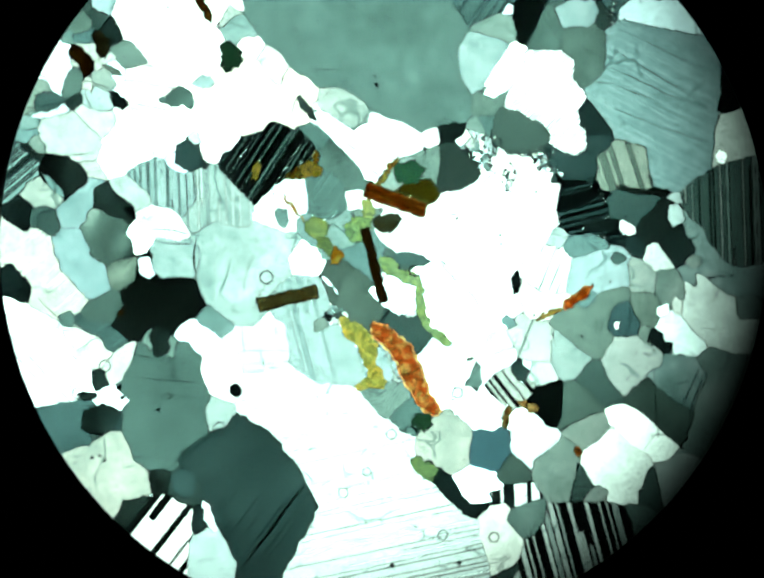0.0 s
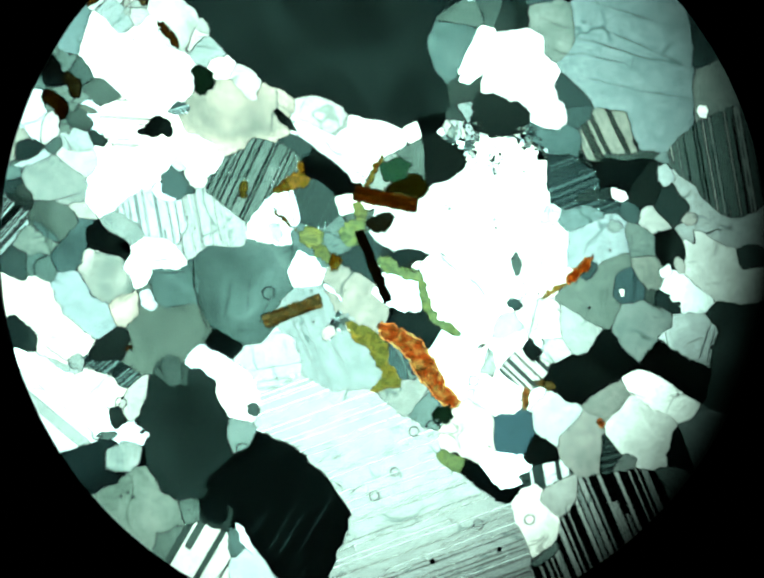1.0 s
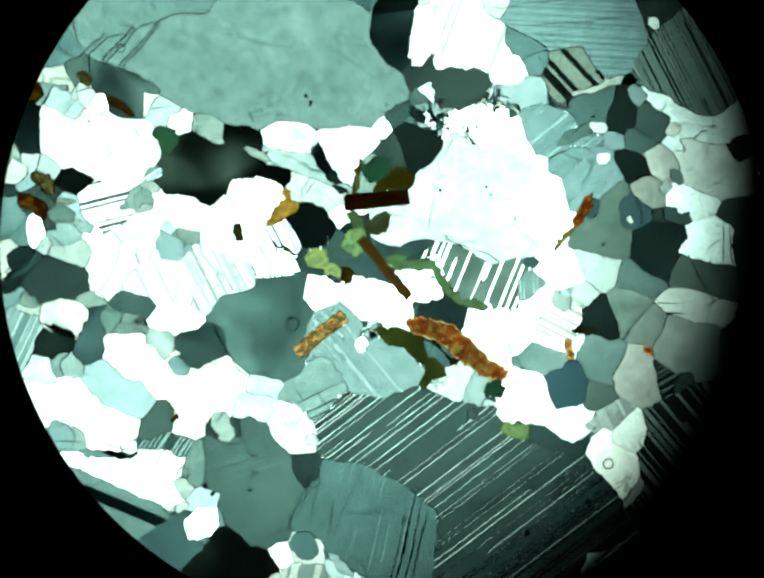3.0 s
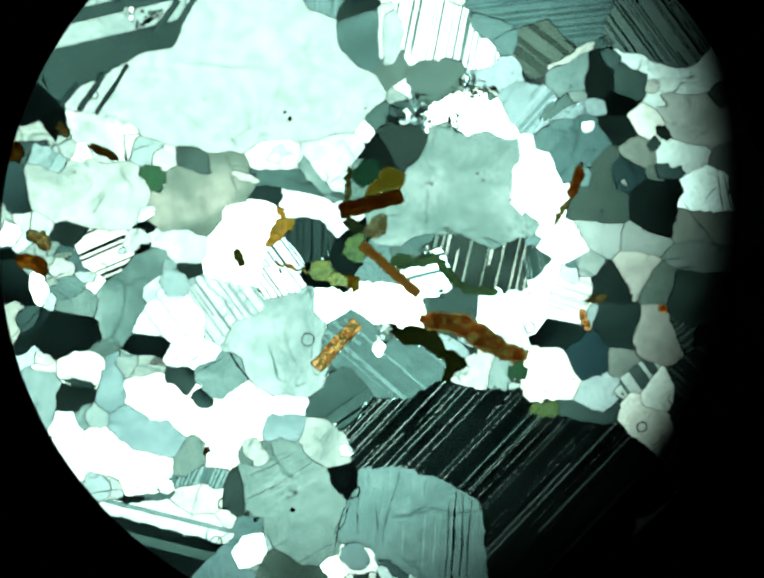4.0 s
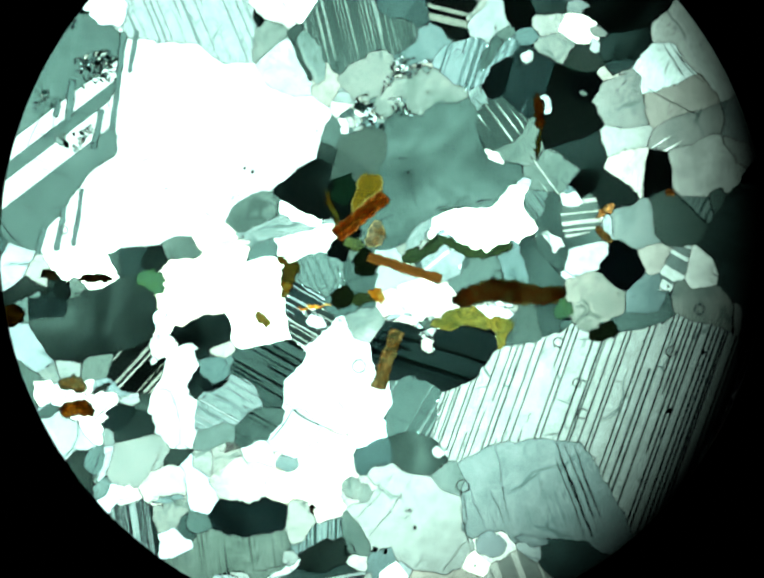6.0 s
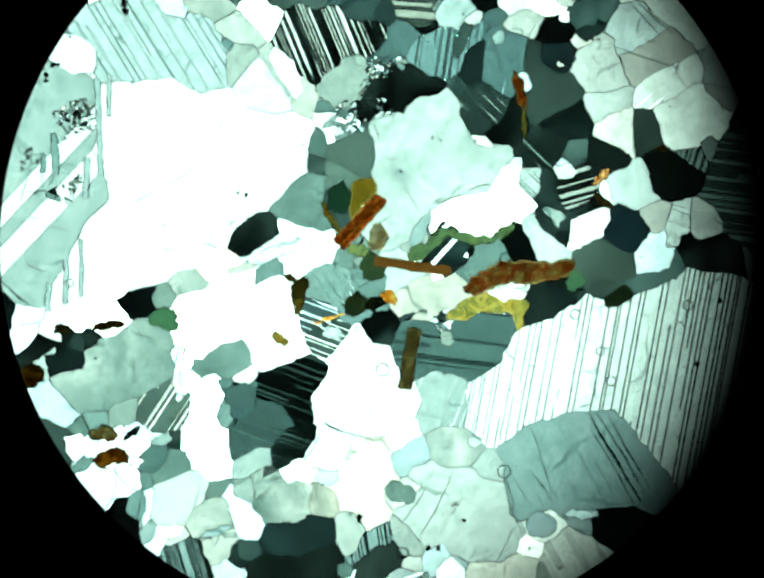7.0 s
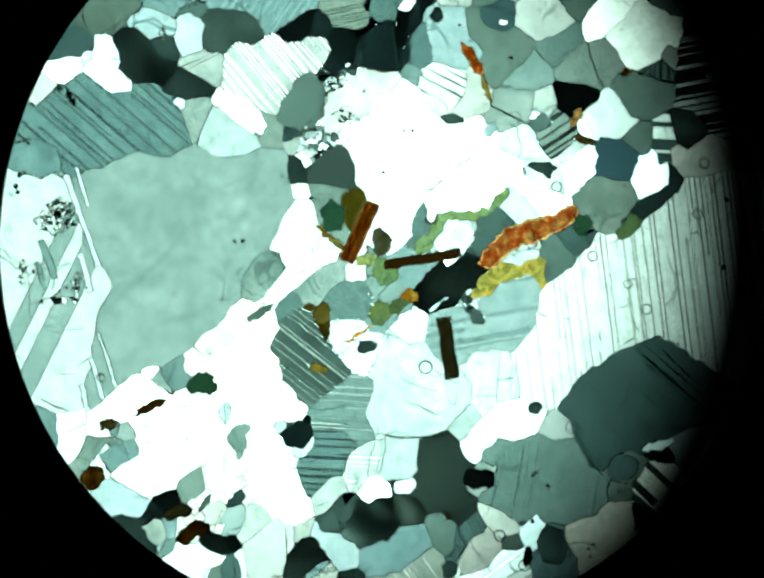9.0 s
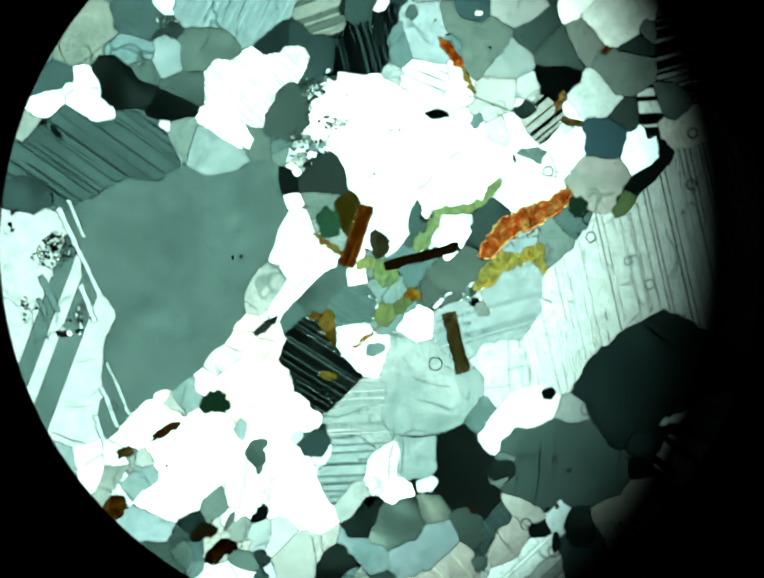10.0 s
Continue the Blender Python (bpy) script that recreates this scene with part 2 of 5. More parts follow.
# ragged outlines for the micas and the alteration
FX = GX + 0.014 * value_noise(0.10, 11) + 0.020 * value_noise(0.05, 12) + 0.010 * value_noise(0.027, 13)
FY = GY + 0.014 * value_noise(0.10, 14) + 0.020 * value_noise(0.05, 15) + 0.010 * value_noise(0.027, 16)
CLEAR = ("quartz", "feldspar", "plagioclase")


def grain(mineral, lobes, ext=0.0, gain=1.0, rank=1, twin=None, straight=False, warmth=None, wave=1.0):
    """ext: extinction angle; gain: brightness at 45 degrees from it; twin: (direction, pitch, share, turn, relative gain);
    warmth: from -1 (bluish) to 1 (cream) for its interference colour; wave: how wavy its extinction is."""
    GRAINS.append((mineral, lobes, ext, gain, rank, twin, straight, warmth, wave))


def granular(x, y, a, b, count, size, seed, gain=1.2, mineral="quartz", rank=1):
    """A patch of fine alteration: many tiny crystals that lie every way."""
    rng = random.Random(seed)
    spots = []
    while len(spots) < count:
        u, v = rng.uniform(-1, 1), rng.uniform(-1, 1)
        if u * u + v * v < 1 and all(math.hypot((u - p) * a, (v - q) * b) > size for p, q in spots):
            spots.append((u, v))
        else:
            size *= 0.995
    for u, v in spots:
        r = size * rng.uniform(0.45, 0.8)
        grain(mineral, ((x + u * a, y + v * b, r, r * rng.uniform(0.55, 1.0), rng.uniform(0, 180)),), rng.uniform(0, 90), gain * rng.uniform(0.3, 2.2), rank, wave=2.0)


def outside(g, rows, cols):
    """Signed distance from the grain's ellipses (or bar) over a window of the grid."""
    X, Y = (RX, RY) if g[6] else (WX, WY) if g[0] in CLEAR and g[8] < 1.9 else (FX, FY)
    best = None
    for x, y, a, b, ang in g[1]:
        dx, dy = X[rows, cols] - x, Y[rows, cols] - y
        c, s = math.cos(radians(ang)), math.sin(radians(ang))
        u, v = dx * c + dy * s, dy * c - dx * s
        if g[6]:
            qx, qy = np.abs(u) - a, np.abs(v) - b
            d = np.minimum(np.maximum(qx, qy), 0) + np.hypot(np.maximum(qx, 0), np.maximum(qy, 0))
        else:
            k0 = np.hypot(u / a, v / b) + 1e-6
            d = k0 * (k0 - 1) / (np.hypot(u / a ** 2, v / b ** 2) + 1e-6)
            if g[4] >= 2 and len(g[1]) == 1:
                # crystal faces: a few straight sides that touch the ellipse
                pick = random.Random(int(x * 997) * 7919 + int(y * 991))
                sides = pick.choice((5, 6, 6, 7))
                first = pick.uniform(0, 6.28)
                flat = None
                for k in range(sides):
                    w = first + (k + pick.uniform(-0.28, 0.28)) * 2 * math.pi / sides
                    cw, sw = math.cos(w) / a, math.sin(w) / b
                    l = math.hypot(cw, sw)
                    h = pick.uniform(0.88, 1.03) / l
                    e = (u * cw + v * sw) / l - h
                    flat = e if flat is None else np.maximum(flat, e)
                d = 0.12 * d + 0.88 * flat
        best = d if best is None else np.minimum(best, d)
    return best


def reach(g, more):
    xs = [(x - max(a, b) - more, x + max(a, b) + more) for x, y, a, b, t in g[1]]
    ys = [(y - max(a, b) - more, y + max(a, b) + more) for x, y, a, b, t in g[1]]
    return min(v[0] for v in xs), max(v[1] for v in xs), min(v[0] for v in ys), max(v[1] for v in ys)


from mathutils.geometry import delaunay_2d_cdt

TURNS = {1: "BL", 2: "RB", 4: "TR", 8: "LT", 3: "RL", 6: "TB", 12: "LR", 9: "BT", 5: "BLTR", 10: "RBLT", 7: "TL", 11: "RT", 13: "BR", 14: "LB"}


def outlines(f, x0, y0):
    """Closed outlines of f > 0 (counter-clockwise round it, clockwise round its holes)."""
    f = np.pad(f, 1, constant_values=-0.01)
    x0, y0 = x0 - STEP, y0 - STEP
    p = f > 0
    code = p[:-1, :-1] * 1 + p[:-1, 1:] * 2 + p[1:, 1:] * 4 + p[1:, :-1] * 8
    follow = {}
    for i, j in zip(*np.nonzero((code > 0) & (code < 15))):
        i, j = int(i), int(j)
        key = {"B": (0, i, j), "T": (0, i + 1, j), "L": (1, i, j), "R": (1, i, j + 1)}
        way = TURNS[int(code[i, j])]
        for k in range(0, len(way), 2):
            follow[key[way[k]]] = key[way[k + 1]]
    loops = []
    while follow:
        at, nxt = follow.popitem()
        ring = [at]
        while nxt in follow:
            ring.append(nxt)
            nxt = follow.pop(nxt)
        pts = []
        for side, i, j in ring:
            a = f[i, j]
            b = f[i, j + 1] if side == 0 else f[i + 1, j]
            t = min(max(a / (a - b), 0.03), 0.97)
            pts.append((x0 + (j + (t if side == 0 else 0)) * STEP, y0 + (i + (t if side else 0)) * STEP))
        loops.append(pts)
    return loops


def thin_out(pts, tol):
    """Leaves out points that lie on the line between their neighbours."""
    for _ in range(3):
        keep, i, n = [], 0, len(pts)
        while i < n:
            keep.append(pts[i])
            if i + 2 <= n:
                (ax, ay), (bx, by), (cx, cy) = pts[i], pts[(i + 1) % n], pts[(i + 2) % n]
                h = abs((cx - ax) * (by - ay) - (cy - ay) * (bx - ax)) / (math.hypot(cx - ax, cy - ay) + 1e-9)
                i += 2 if h < tol else 1
            else:
                i += 1
        if len(keep) < 5:
            return pts
        pts = keep
    return pts


def area(p):
    return sum(a[0] * b[1] - b[0] * a[1] for a, b in zip(p, p[1:] + p[:1])) / 2


NAMES = {"quartz": "quartz_grain", "feldspar": "feldspar_grain", "plagioclase": "plagioclase_grain",
         "brown": "biotite_flake", "red": "biotite_flake", "dkred": "biotite_needle", "orange": "biotite_flake", "amber": "mica_blade",
         "ylw": "epidote_grain", "yellow": "epidote_grain", "lolive": "chlorite_flake", "gold": "epidote_grain", "tan": "biotite_flake", "pink": "sphene_grain", "green": "chlorite_flake"}
LABELS = {"brown": "dark brown ragged biotite flake", "red": "red-brown biotite flake",
          "dkred": "thin dark red biotite needle", "orange": "orange sliver of mica", "amber": "mottled orange and amber mica blade",
          "ylw": "ochre yellow mottled epidote", "yellow": "pale yellow epidote speck", "lolive": "light olive green chlorite",
          "green": "dark green chlorite flake",
          "gold": "golden olive epidote blade", "tan": "tan ragged biotite flake", "pink": "pinkish brown mottled sphene"}


def slab(name, loops, mineral, z, parent=None, edge=None):
    """A slice with a chamfered upper edge, from its outlines and holes."""
    cx, cy = sum(p[0] for p in loops[0]) / len(loops[0]), sum(p[1] for p in loops[0]) / len(loops[0])
    verts, faces, slots, tops, start = [], [], [], [], 0
    rim = edge or CHAMFER.get(mineral, 0.0072)
    for ring in loops:
        n = len(ring)
        inner = []
        for i in range(n):
            (ax, ay), (bx, by), (px, py) = ring[i - 1], ring[(i + 1) % n], ring[i]
            ex, ey = bx - ax, by - ay
            l = math.hypot(ex, ey) + 1e-9
            inner.append((px - ey / l * rim - cx, py + ex / l * rim - cy))
        low = [(px - cx, py - cy) for px, py in ring]
        verts += [(x, y, -THICK) for x, y in low] + [(x, y, z - 0.007) for x, y in low] + [(x, y, z) for x, y in inner]
        for i in range(n):
            j = (i + 1) % n
            for k in (0, n):
                faces.append((start + k + i, start + k + j, start + k + n + j, start + k + n + i))
                slots.append(1)
        tops.append((start, n, inner, low))
        start += 3 * n
    for which in (2, 3):
        flat = [Vector(p) for t in tops for p in t[which]]
        index = [t[0] + (2 * t[1] if which == 2 else 0) + i for t in tops for i in range(t[1])]
        edges, k = [], 0
        for t in tops:
            edges += [(k + i, k + (i + 1) % t[1]) for i in range(t[1])]
            k += t[1]
        pts, _, tris, came, _, _ = delaunay_2d_cdt(flat, edges, [], 0, 1e-6)
        mids = np.array([[sum(pts[i][c] for i in t) / 3 for c in (0, 1)] for t in tris])
        odd = np.zeros(len(tris), bool)
        for i, j in edges:
            (ax, ay), (bx, by) = flat[i], flat[j]
            if ay != by:
                odd ^= ((ay > mids[:, 1]) != (by > mids[:, 1])) & (mids[:, 0] < ax + (mids[:, 1] - ay) / (by - ay) * (bx - ax))
        at = []
        for q, old in zip(pts, came):
            if old:
                at.append(index[old[0]])
            else:
                at.append(len(verts))
                verts.append((q[0], q[1], z if which == 2 else -THICK))
        for tri, keep in zip(tris, odd):
            if keep:
                faces.append([at[i] for i in (tri if which == 2 else tri[::-1])])
                slots.append(0)
    at = (cx, cy, 0) if parent is None else (cx - parent.location.x / MM, cy - parent.location.y / MM, 0)
    return mesh_ob(name, verts, faces, [M[mineral], M[mineral] if edge else RIMS.get(mineral, EDGE)], parent or section, at, slots)


def lamellae(twin, rows, cols, lobes, seed):
    """How far inside a twin lamella each point lies: bands across the twin's direction, of uneven width and spacing,
    some of which wedge out on their way."""
    rng = random.Random(seed)
    c, s = math.cos(radians(twin[0])), math.sin(radians(twin[0]))
    X, Y = GX[rows, cols], GY[rows, cols]
    across, along = Y * c - X * s + 0.02 * (RX[rows, cols] - X), X * c + Y * s
    spans = [(y * c - x * s, x * c + y * s, max(a, b)) for x, y, a, b, t in lobes]
    lo, hi = min(p[0] - p[2] for p in spans) - 0.3, max(p[0] + p[2] for p in spans) + 0.3
    ends = min(p[1] - p[2] for p in spans), max(p[1] + p[2] for p in spans)
    best, at = None, lo
    while at < hi:
        wide = max(0.0115, twin[1] * twin[2] * rng.choice((0.5, 0.7, 1.0, 1.0, 1.35, 1.7)))
        at += max(wide * 1.3, twin[1] * rng.choice((0.55, 0.8, 1.0, 1.0, 1.6)))
        d = wide / 2 - np.abs(across - at)
        if rng.random() < 0.35:
            tip = rng.uniform(*ends)
            d = np.minimum(d, (along - tip) * rng.choice((-1, 1)) * 0.06)
        best = d if best is None else np.maximum(best, d)
    return best


def build_mosaic():
    rng = random.Random(11)
    boxes = [reach(g, 0.05) for g in GRAINS]
    for i, g in enumerate(GRAINS):
        x0, x1, y0, y1 = reach(g, 0.30 if g[4] < 2 else 0.03)
        c0, c1 = max(0, int((x0 + HALF) / STEP)), min(SIDE, int((x1 + HALF) / STEP) + 2)
        r0, r1 = max(0, int((y0 + HALF) / STEP)), min(SIDE, int((y1 + HALF) / STEP) + 2)
        if c1 - c0 < 3 or r1 - r0 < 3:
            continue
        rows, cols = slice(r0, r1), slice(c0, c1)
        own = outside(g, rows, cols)
        f = np.minimum(HALF - 0.01 - np.hypot(GX[rows, cols], GY[rows, cols]), 0.30 - own)
        for j, h in enumerate(GRAINS):
            b = boxes[j]
            if j == i or b[0] - 0.3 > x1 or b[1] + 0.3 < x0 or b[2] - 0.3 > y1 or b[3] + 0.3 < y0:
                continue
            d = outside(h, rows, cols)
            if h[4] == g[4]:
                f = np.minimum(f, (d - own) / 2)
            elif h[4] > g[4]:
                f = np.minimum(f, np.minimum(d, d - own) if h[4] < 2 else d)
            elif g[4] < 2:
                f = np.minimum(f, np.maximum(-own, d - own))
        if g[4] >= 2:
            f = np.minimum(f, -own)
        f = f + 0.003
        t = g[5] or (g[1][0][4], 0.1, 0.0, 0.0)
        warmth = float(rng.uniform(-0.28, 0.5) if g[7] is None else g[7])
        z = rng.uniform(0.0, 0.006)

        def give(ob, ext, share, label):
            ob["extinction"], ob["gain"], ob["warmth"], ob["waviness"] = radians(ext), float(g[3]), warmth, float(g[8])
            ob["twin_dir"], ob["twin_pitch"], ob["twin_share"], ob["twin_turn"] = radians(t[0]), float(t[1]), share, radians(t[3])
            if label:
                ob["label"] = label

        if g[0] == "plagioclase" and (t[1] > 0.075 and t[1] * t[2] > 0.013 or len(t) > 4):
            # broad lamellae are pieces of their own, each with its own extinction
            band = lamellae(t, rows, cols, g[1], i)
            body = rings_of(np.minimum(f, -band), AX[c0], AX[r0])
            if not body:
                continue
            ob = None
            for ring in body:
                if area(ring) > 0:
                    mine = [h for h in body if area(h) < 0 and inside(h[0], ring)]
                    piece = slab("host_lamella" if ob else NAMES[g[0]], [ring] + mine, g[0], z, ob, 0.0034 if t[1] > 0.1 else 0.0012)
                    give(piece, g[2], 0.0, "" if ob else "plagioclase grain striped by twin lamellae")
                    ob = ob or piece
            pieces = rings_of(np.minimum(f, band + 0.0012), AX[c0], AX[r0])
            for ring in pieces:
                if area(ring) > 0:
                    mine = [h for h in pieces if area(h) < 0 and inside(h[0], ring)]
                    piece = slab("twin_lamella", [ring] + mine, g[0], z, ob, 0.0026 if t[1] > 0.1 else 0.001)
                    give(piece, g[2] - t[3], 0.0, "")
                    piece["gain"] *= (t[4] if len(t) > 4 else 1.0) * (rng.choice((0.6, 0.8, 1.0, 1.0)) if t[1] < 0.1 else 1.0)
            continue
        loops = rings_of(f, AX[c0], AX[r0])
        outer = sorted((p for p in loops if area(p) > 0), key=area, reverse=True)
        for ring in outer[:6]:
            mine = [h for h in loops if area(h) < 0 and inside(h[0], ring)]
            label = LABELS.get(g[0], "plagioclase grain striped by twin lamellae" if g[0] == "plagioclase" and t[2] > 0.1 else "")
            give(slab(NAMES[g[0]], [ring] + mine, g[0], z, edge=0.002 if g[6] and g[0] == "feldspar" else None), g[2], float(t[2]), label)


def rings_of(f, x0, y0):
    loops = [thin_out(p, 0.0022) for p in outlines(f, x0, y0) if len(p) > 5]
    return sorted((p for p in loops if area(p) > 0.00012 or area(p) < -0.0006), key=lambda p: -abs(area(p)))


def inside(p, ring):
    hit = False
    for (ax, ay), (bx, by) in zip(ring, ring[1:] + ring[:1]):
        if (ay > p[1]) != (by > p[1]) and p[0] < ax + (p[1] - ay) / (by - ay) * (bx - ax):
            hit = not hit
    return hit


grain("feldspar", ((0.238, 2.532, 0.531, 0.575, 175), (-1.567, 2.871, 0.837, 0.411, 134), (0.254, 1.684, 0.570, 0.431, 173), (-0.562, 2.153, 0.703, 0.428, 157), (0.095, 3.288, 0.461, 0.453, 42), (-0.789, 2.944, 0.589, 0.453, 41),), 11, 1.75, warmth=0.25, wave=1.2)
grain("plagioclase", ((-0.188, -2.688, 0.635, 0.527, 66), (-1.295, -1.903, 0.481, 0.418, 147), (0.521, -3.474, 0.655, 0.407, 128), (-0.736, -2.329, 0.656, 0.519, 96), (-0.847, -3.814, 0.638, 0.410, 57), (-0.122, -3.811, 0.472, 0.428, 114),), 32, 1.80, twin=(12, 0.062, 0.14, -18, 1.7), warmth=0.1)
grain("plagioclase", ((-1.424, 3.856, 0.506, 0.308, 69), (-0.044, 4.053, 0.499, 0.360, 57), (-1.962, 3.672, 0.503, 0.360, 123), (-0.821, 3.514, 0.464, 0.290, 87), (-0.710, 4.115, 0.423, 0.318, 0),), 43, 1.05, twin=(159, 0.36, 0.5, 30.5, 1.5), warmth=0.1)
grain("plagioclase", ((2.748, 1.468, 0.535, 0.375, 143), (3.345, 1.040, 0.597, 0.362, 38), (3.452, 1.893, 0.486, 0.429, 128), (2.761, 2.160, 0.406, 0.391, 146),), 57, 0.60, twin=(152, 0.073, 0.36, 6), warmth=-0.2)
grain("quartz", ((0.767, -0.176, 0.336, 0.576, 54), (0.381, -0.004, 0.510, 0.271, 167), (1.101, -0.597, 0.379, 0.297, 146), (0.924, 0.443, 0.503, 0.207, 37), (1.409, 0.028, 0.342, 0.302, 63),), 49, 2.20, warmth=0.1)
grain("plagioclase", ((-1.856, -3.214, 0.534, 0.296, 102), (-1.444, -3.544, 0.506, 0.342, 59), (-1.370, -2.938, 0.415, 0.324, 39), (-1.905, -2.451, 0.555, 0.301, 18),), 8, 0.70, twin=(52, 0.05, 0.08, 10), warmth=-0.1)
grain("plagioclase", ((0.689, 3.608, 0.374, 0.260, 102), (0.993, 2.739, 0.389, 0.268, 178), (1.018, 4.123, 0.364, 0.318, 25), (1.172, 3.116, 0.364, 0.264, 146), (1.188, 3.668, 0.320, 0.245, 39),), 13, 0.90, twin=(54, 0.085, 0.16, 5))
grain("plagioclase", ((-2.418, -2.079, 0.354, 0.289, 79), (-2.528, -1.508, 0.242, 0.316, 149), (-2.834, -2.320, 0.392, 0.260, 117), (-2.909, -1.734, 0.413, 0.256, 86),), 13, 1.00, twin=(175, 0.067, 0.1, 3), warmth=0.15)
grain("quartz", ((-2.690, 2.403, 0.392, 0.366, 69), (-3.025, 2.624, 0.376, 0.249, 74), (-2.350, 2.075, 0.388, 0.338, 35),), 54, 2.20, warmth=0.3, wave=1.6)
grain("plagioclase", ((1.651, -3.630, 0.587, 0.254, 49), (2.388, -3.288, 0.489, 0.260, 3), (2.111, -3.688, 0.283, 0.232, 32),), 5, 0.11, twin=(105, 0.085, 0.5, -45, 11.0))
grain("quartz", ((-2.061, -0.459, 0.290, 0.268, 88), (-1.458, -0.230, 0.333, 0.288, 76), (-1.812, -0.706, 0.331, 0.274, 79), (-2.001, -0.088, 0.354, 0.205, 158),), 17, 2.30, warmth=0.0)
grain("plagioclase", ((3.903, 0.668, 0.323, 0.304, 114), (3.607, 0.404, 0.306, 0.249, 104), (3.901, -0.060, 0.538, 0.289, 105),), 70, 0.40, twin=(92, 0.08, 0.3, 12, 2.2))
grain("plagioclase", ((-0.987, -1.263, 0.423, 0.304, 110), (-1.067, -0.732, 0.343, 0.271, 36), (-0.664, -1.457, 0.360, 0.238, 13),), 53, 0.75, twin=(105, 0.134, 0.25, -6), warmth=-0.1)
grain("quartz", ((3.630, -0.404, 0.389, 0.289, 145), (3.865, -0.457, 0.483, 0.306, 175), (3.479, -0.097, 0.383, 0.087, 114),), 75, 2.30)
grain("plagioclase", ((0.552, -0.829, 0.248, 0.532, 27), (0.998, -0.961, 0.256, 0.154, 5), (0.430, -0.508, 0.217, 0.195, 178), (0.781, -1.154, 0.270, 0.262, 83),), 31, 5.50, twin=(43, 0.08, 0.3, -9, 4.0))
grain("plagioclase", ((-4.062, -0.478, 0.198, 0.423, 15), (-4.087, -0.143, 0.297, 0.148, 125), (-3.894, -0.759, 0.286, 0.222, 12), (-4.323, -0.165, 0.248, 0.351, 55),), 70, 2.30, twin=(40, 0.06, 0.15, 6), warmth=0.5)
grain("quartz", ((-1.705, 1.413, 0.275, 0.230, 18), (-1.274, 1.591, 0.303, 0.254, 167), (-1.866, 1.753, 0.412, 0.275, 15),), 24, 3.00, warmth=0.8, wave=1.4)
grain("quartz", ((3.780, -1.070, 0.250, 0.362, 114), (3.450, -0.870, 0.369, 0.115, 103), (3.700, -0.692, 0.565, 0.205, 126),), 60, 2.30)
grain("quartz", ((-2.523, -0.767, 0.354, 0.262, 52), (-2.968, -0.781, 0.228, 0.384, 151), (-2.888, -0.542, 0.362, 0.130, 85),), 179, 2.60, warmth=0.6, wave=0.4)
grain("quartz", ((2.401, -2.576, 0.386, 0.215, 51), (2.644, -2.776, 0.379, 0.374, 38),), 39, 3.00)
grain("quartz", ((3.787, 1.171, 0.331, 0.269, 128), (3.871, 1.135, 0.430, 0.295, 60),), 20, 3.00)
grain("plagioclase", ((-3.951, -0.960, 0.332, 0.061, 159), (-4.312, -1.303, 0.519, 0.146, 115), (-4.022, -1.686, 0.412, 0.284, 148),), 36, 2.30, twin=(132, 0.308, 0.28, 10))
grain("quartz", ((-3.862, -2.201, 0.402, 0.346, 13), (-3.913, -2.107, 0.363, 0.196, 25),), 13, 0.86, warmth=-0.3)
grain("plagioclase", ((1.912, 1.436, 0.281, 0.215, 57), (1.467, 1.604, 0.262, 0.202, 175), (1.714, 1.964, 0.230, 0.227, 85), (1.979, 1.072, 0.245, 0.175, 111),), 66, 2.30, twin=(45, 0.06, 0.25, 22), warmth=0.2)
grain("quartz", ((2.950, 2.607, 0.504, 0.217, 177), (3.278, 2.588, 0.419, 0.205, 149),), 26, 3.00)
grain("quartz", ((-3.256, 0.935, 0.257, 0.160, 81), (-2.470, 1.257, 0.330, 0.156, 23), (-2.970, 1.255, 0.359, 0.146, 11), (-2.974, 0.996, 0.253, 0.159, 30),), 42, 5.50)
grain("plagioclase", ((-1.680, 0.742, 0.315, 0.226, 151), (-1.193, 0.920, 0.345, 0.165, 54), (-1.558, 1.082, 0.316, 0.180, 23),), 0, 4.60, twin=(57, 0.08, 0.2, -5.5), warmth=0.3)
grain("quartz", ((-2.017, 2.920, 0.229, 0.354, 57), (-2.317, 3.081, 0.134, 0.058, 86), (-1.960, 2.716, 0.379, 0.230, 179),), 20, 5.50)
grain("plagioclase", ((-2.877, -3.360, 0.264, 0.207, 84), (-2.537, -3.657, 0.326, 0.199, 90), (-2.595, -3.249, 0.314, 0.163, 136),), 40, 2.00, twin=(52, 0.146, 0.36, 39))
grain("plagioclase", ((-3.990, -1.205, 0.357, 0.162, 141), (-4.324, -1.005, 0.301, 0.122, 131), (-3.781, -1.567, 0.335, 0.213, 137),), 54, 4.00, twin=(132, 0.308, 0.28, 10))
grain("quartz", ((-2.159, -3.681, 0.390, 0.304, 66), (-2.167, -3.494, 0.288, 0.149, 45),), 67, 1.70)
grain("quartz", ((3.700, -1.690, 0.201, 0.160, 152), (3.496, -2.218, 0.314, 0.133, 58), (3.662, -1.412, 0.198, 0.152, 164), (3.637, -1.962, 0.186, 0.160, 157), (3.864, -1.538, 0.172, 0.151, 78),), 16, 1.70)
grain("quartz", ((-3.381, -2.948, 0.235, 0.131, 109), (-3.037, -2.818, 0.230, 0.171, 124), (-3.302, -2.481, 0.220, 0.215, 118), (-3.692, -2.550, 0.220, 0.184, 141),), 24, 1.30, warmth=0.6)
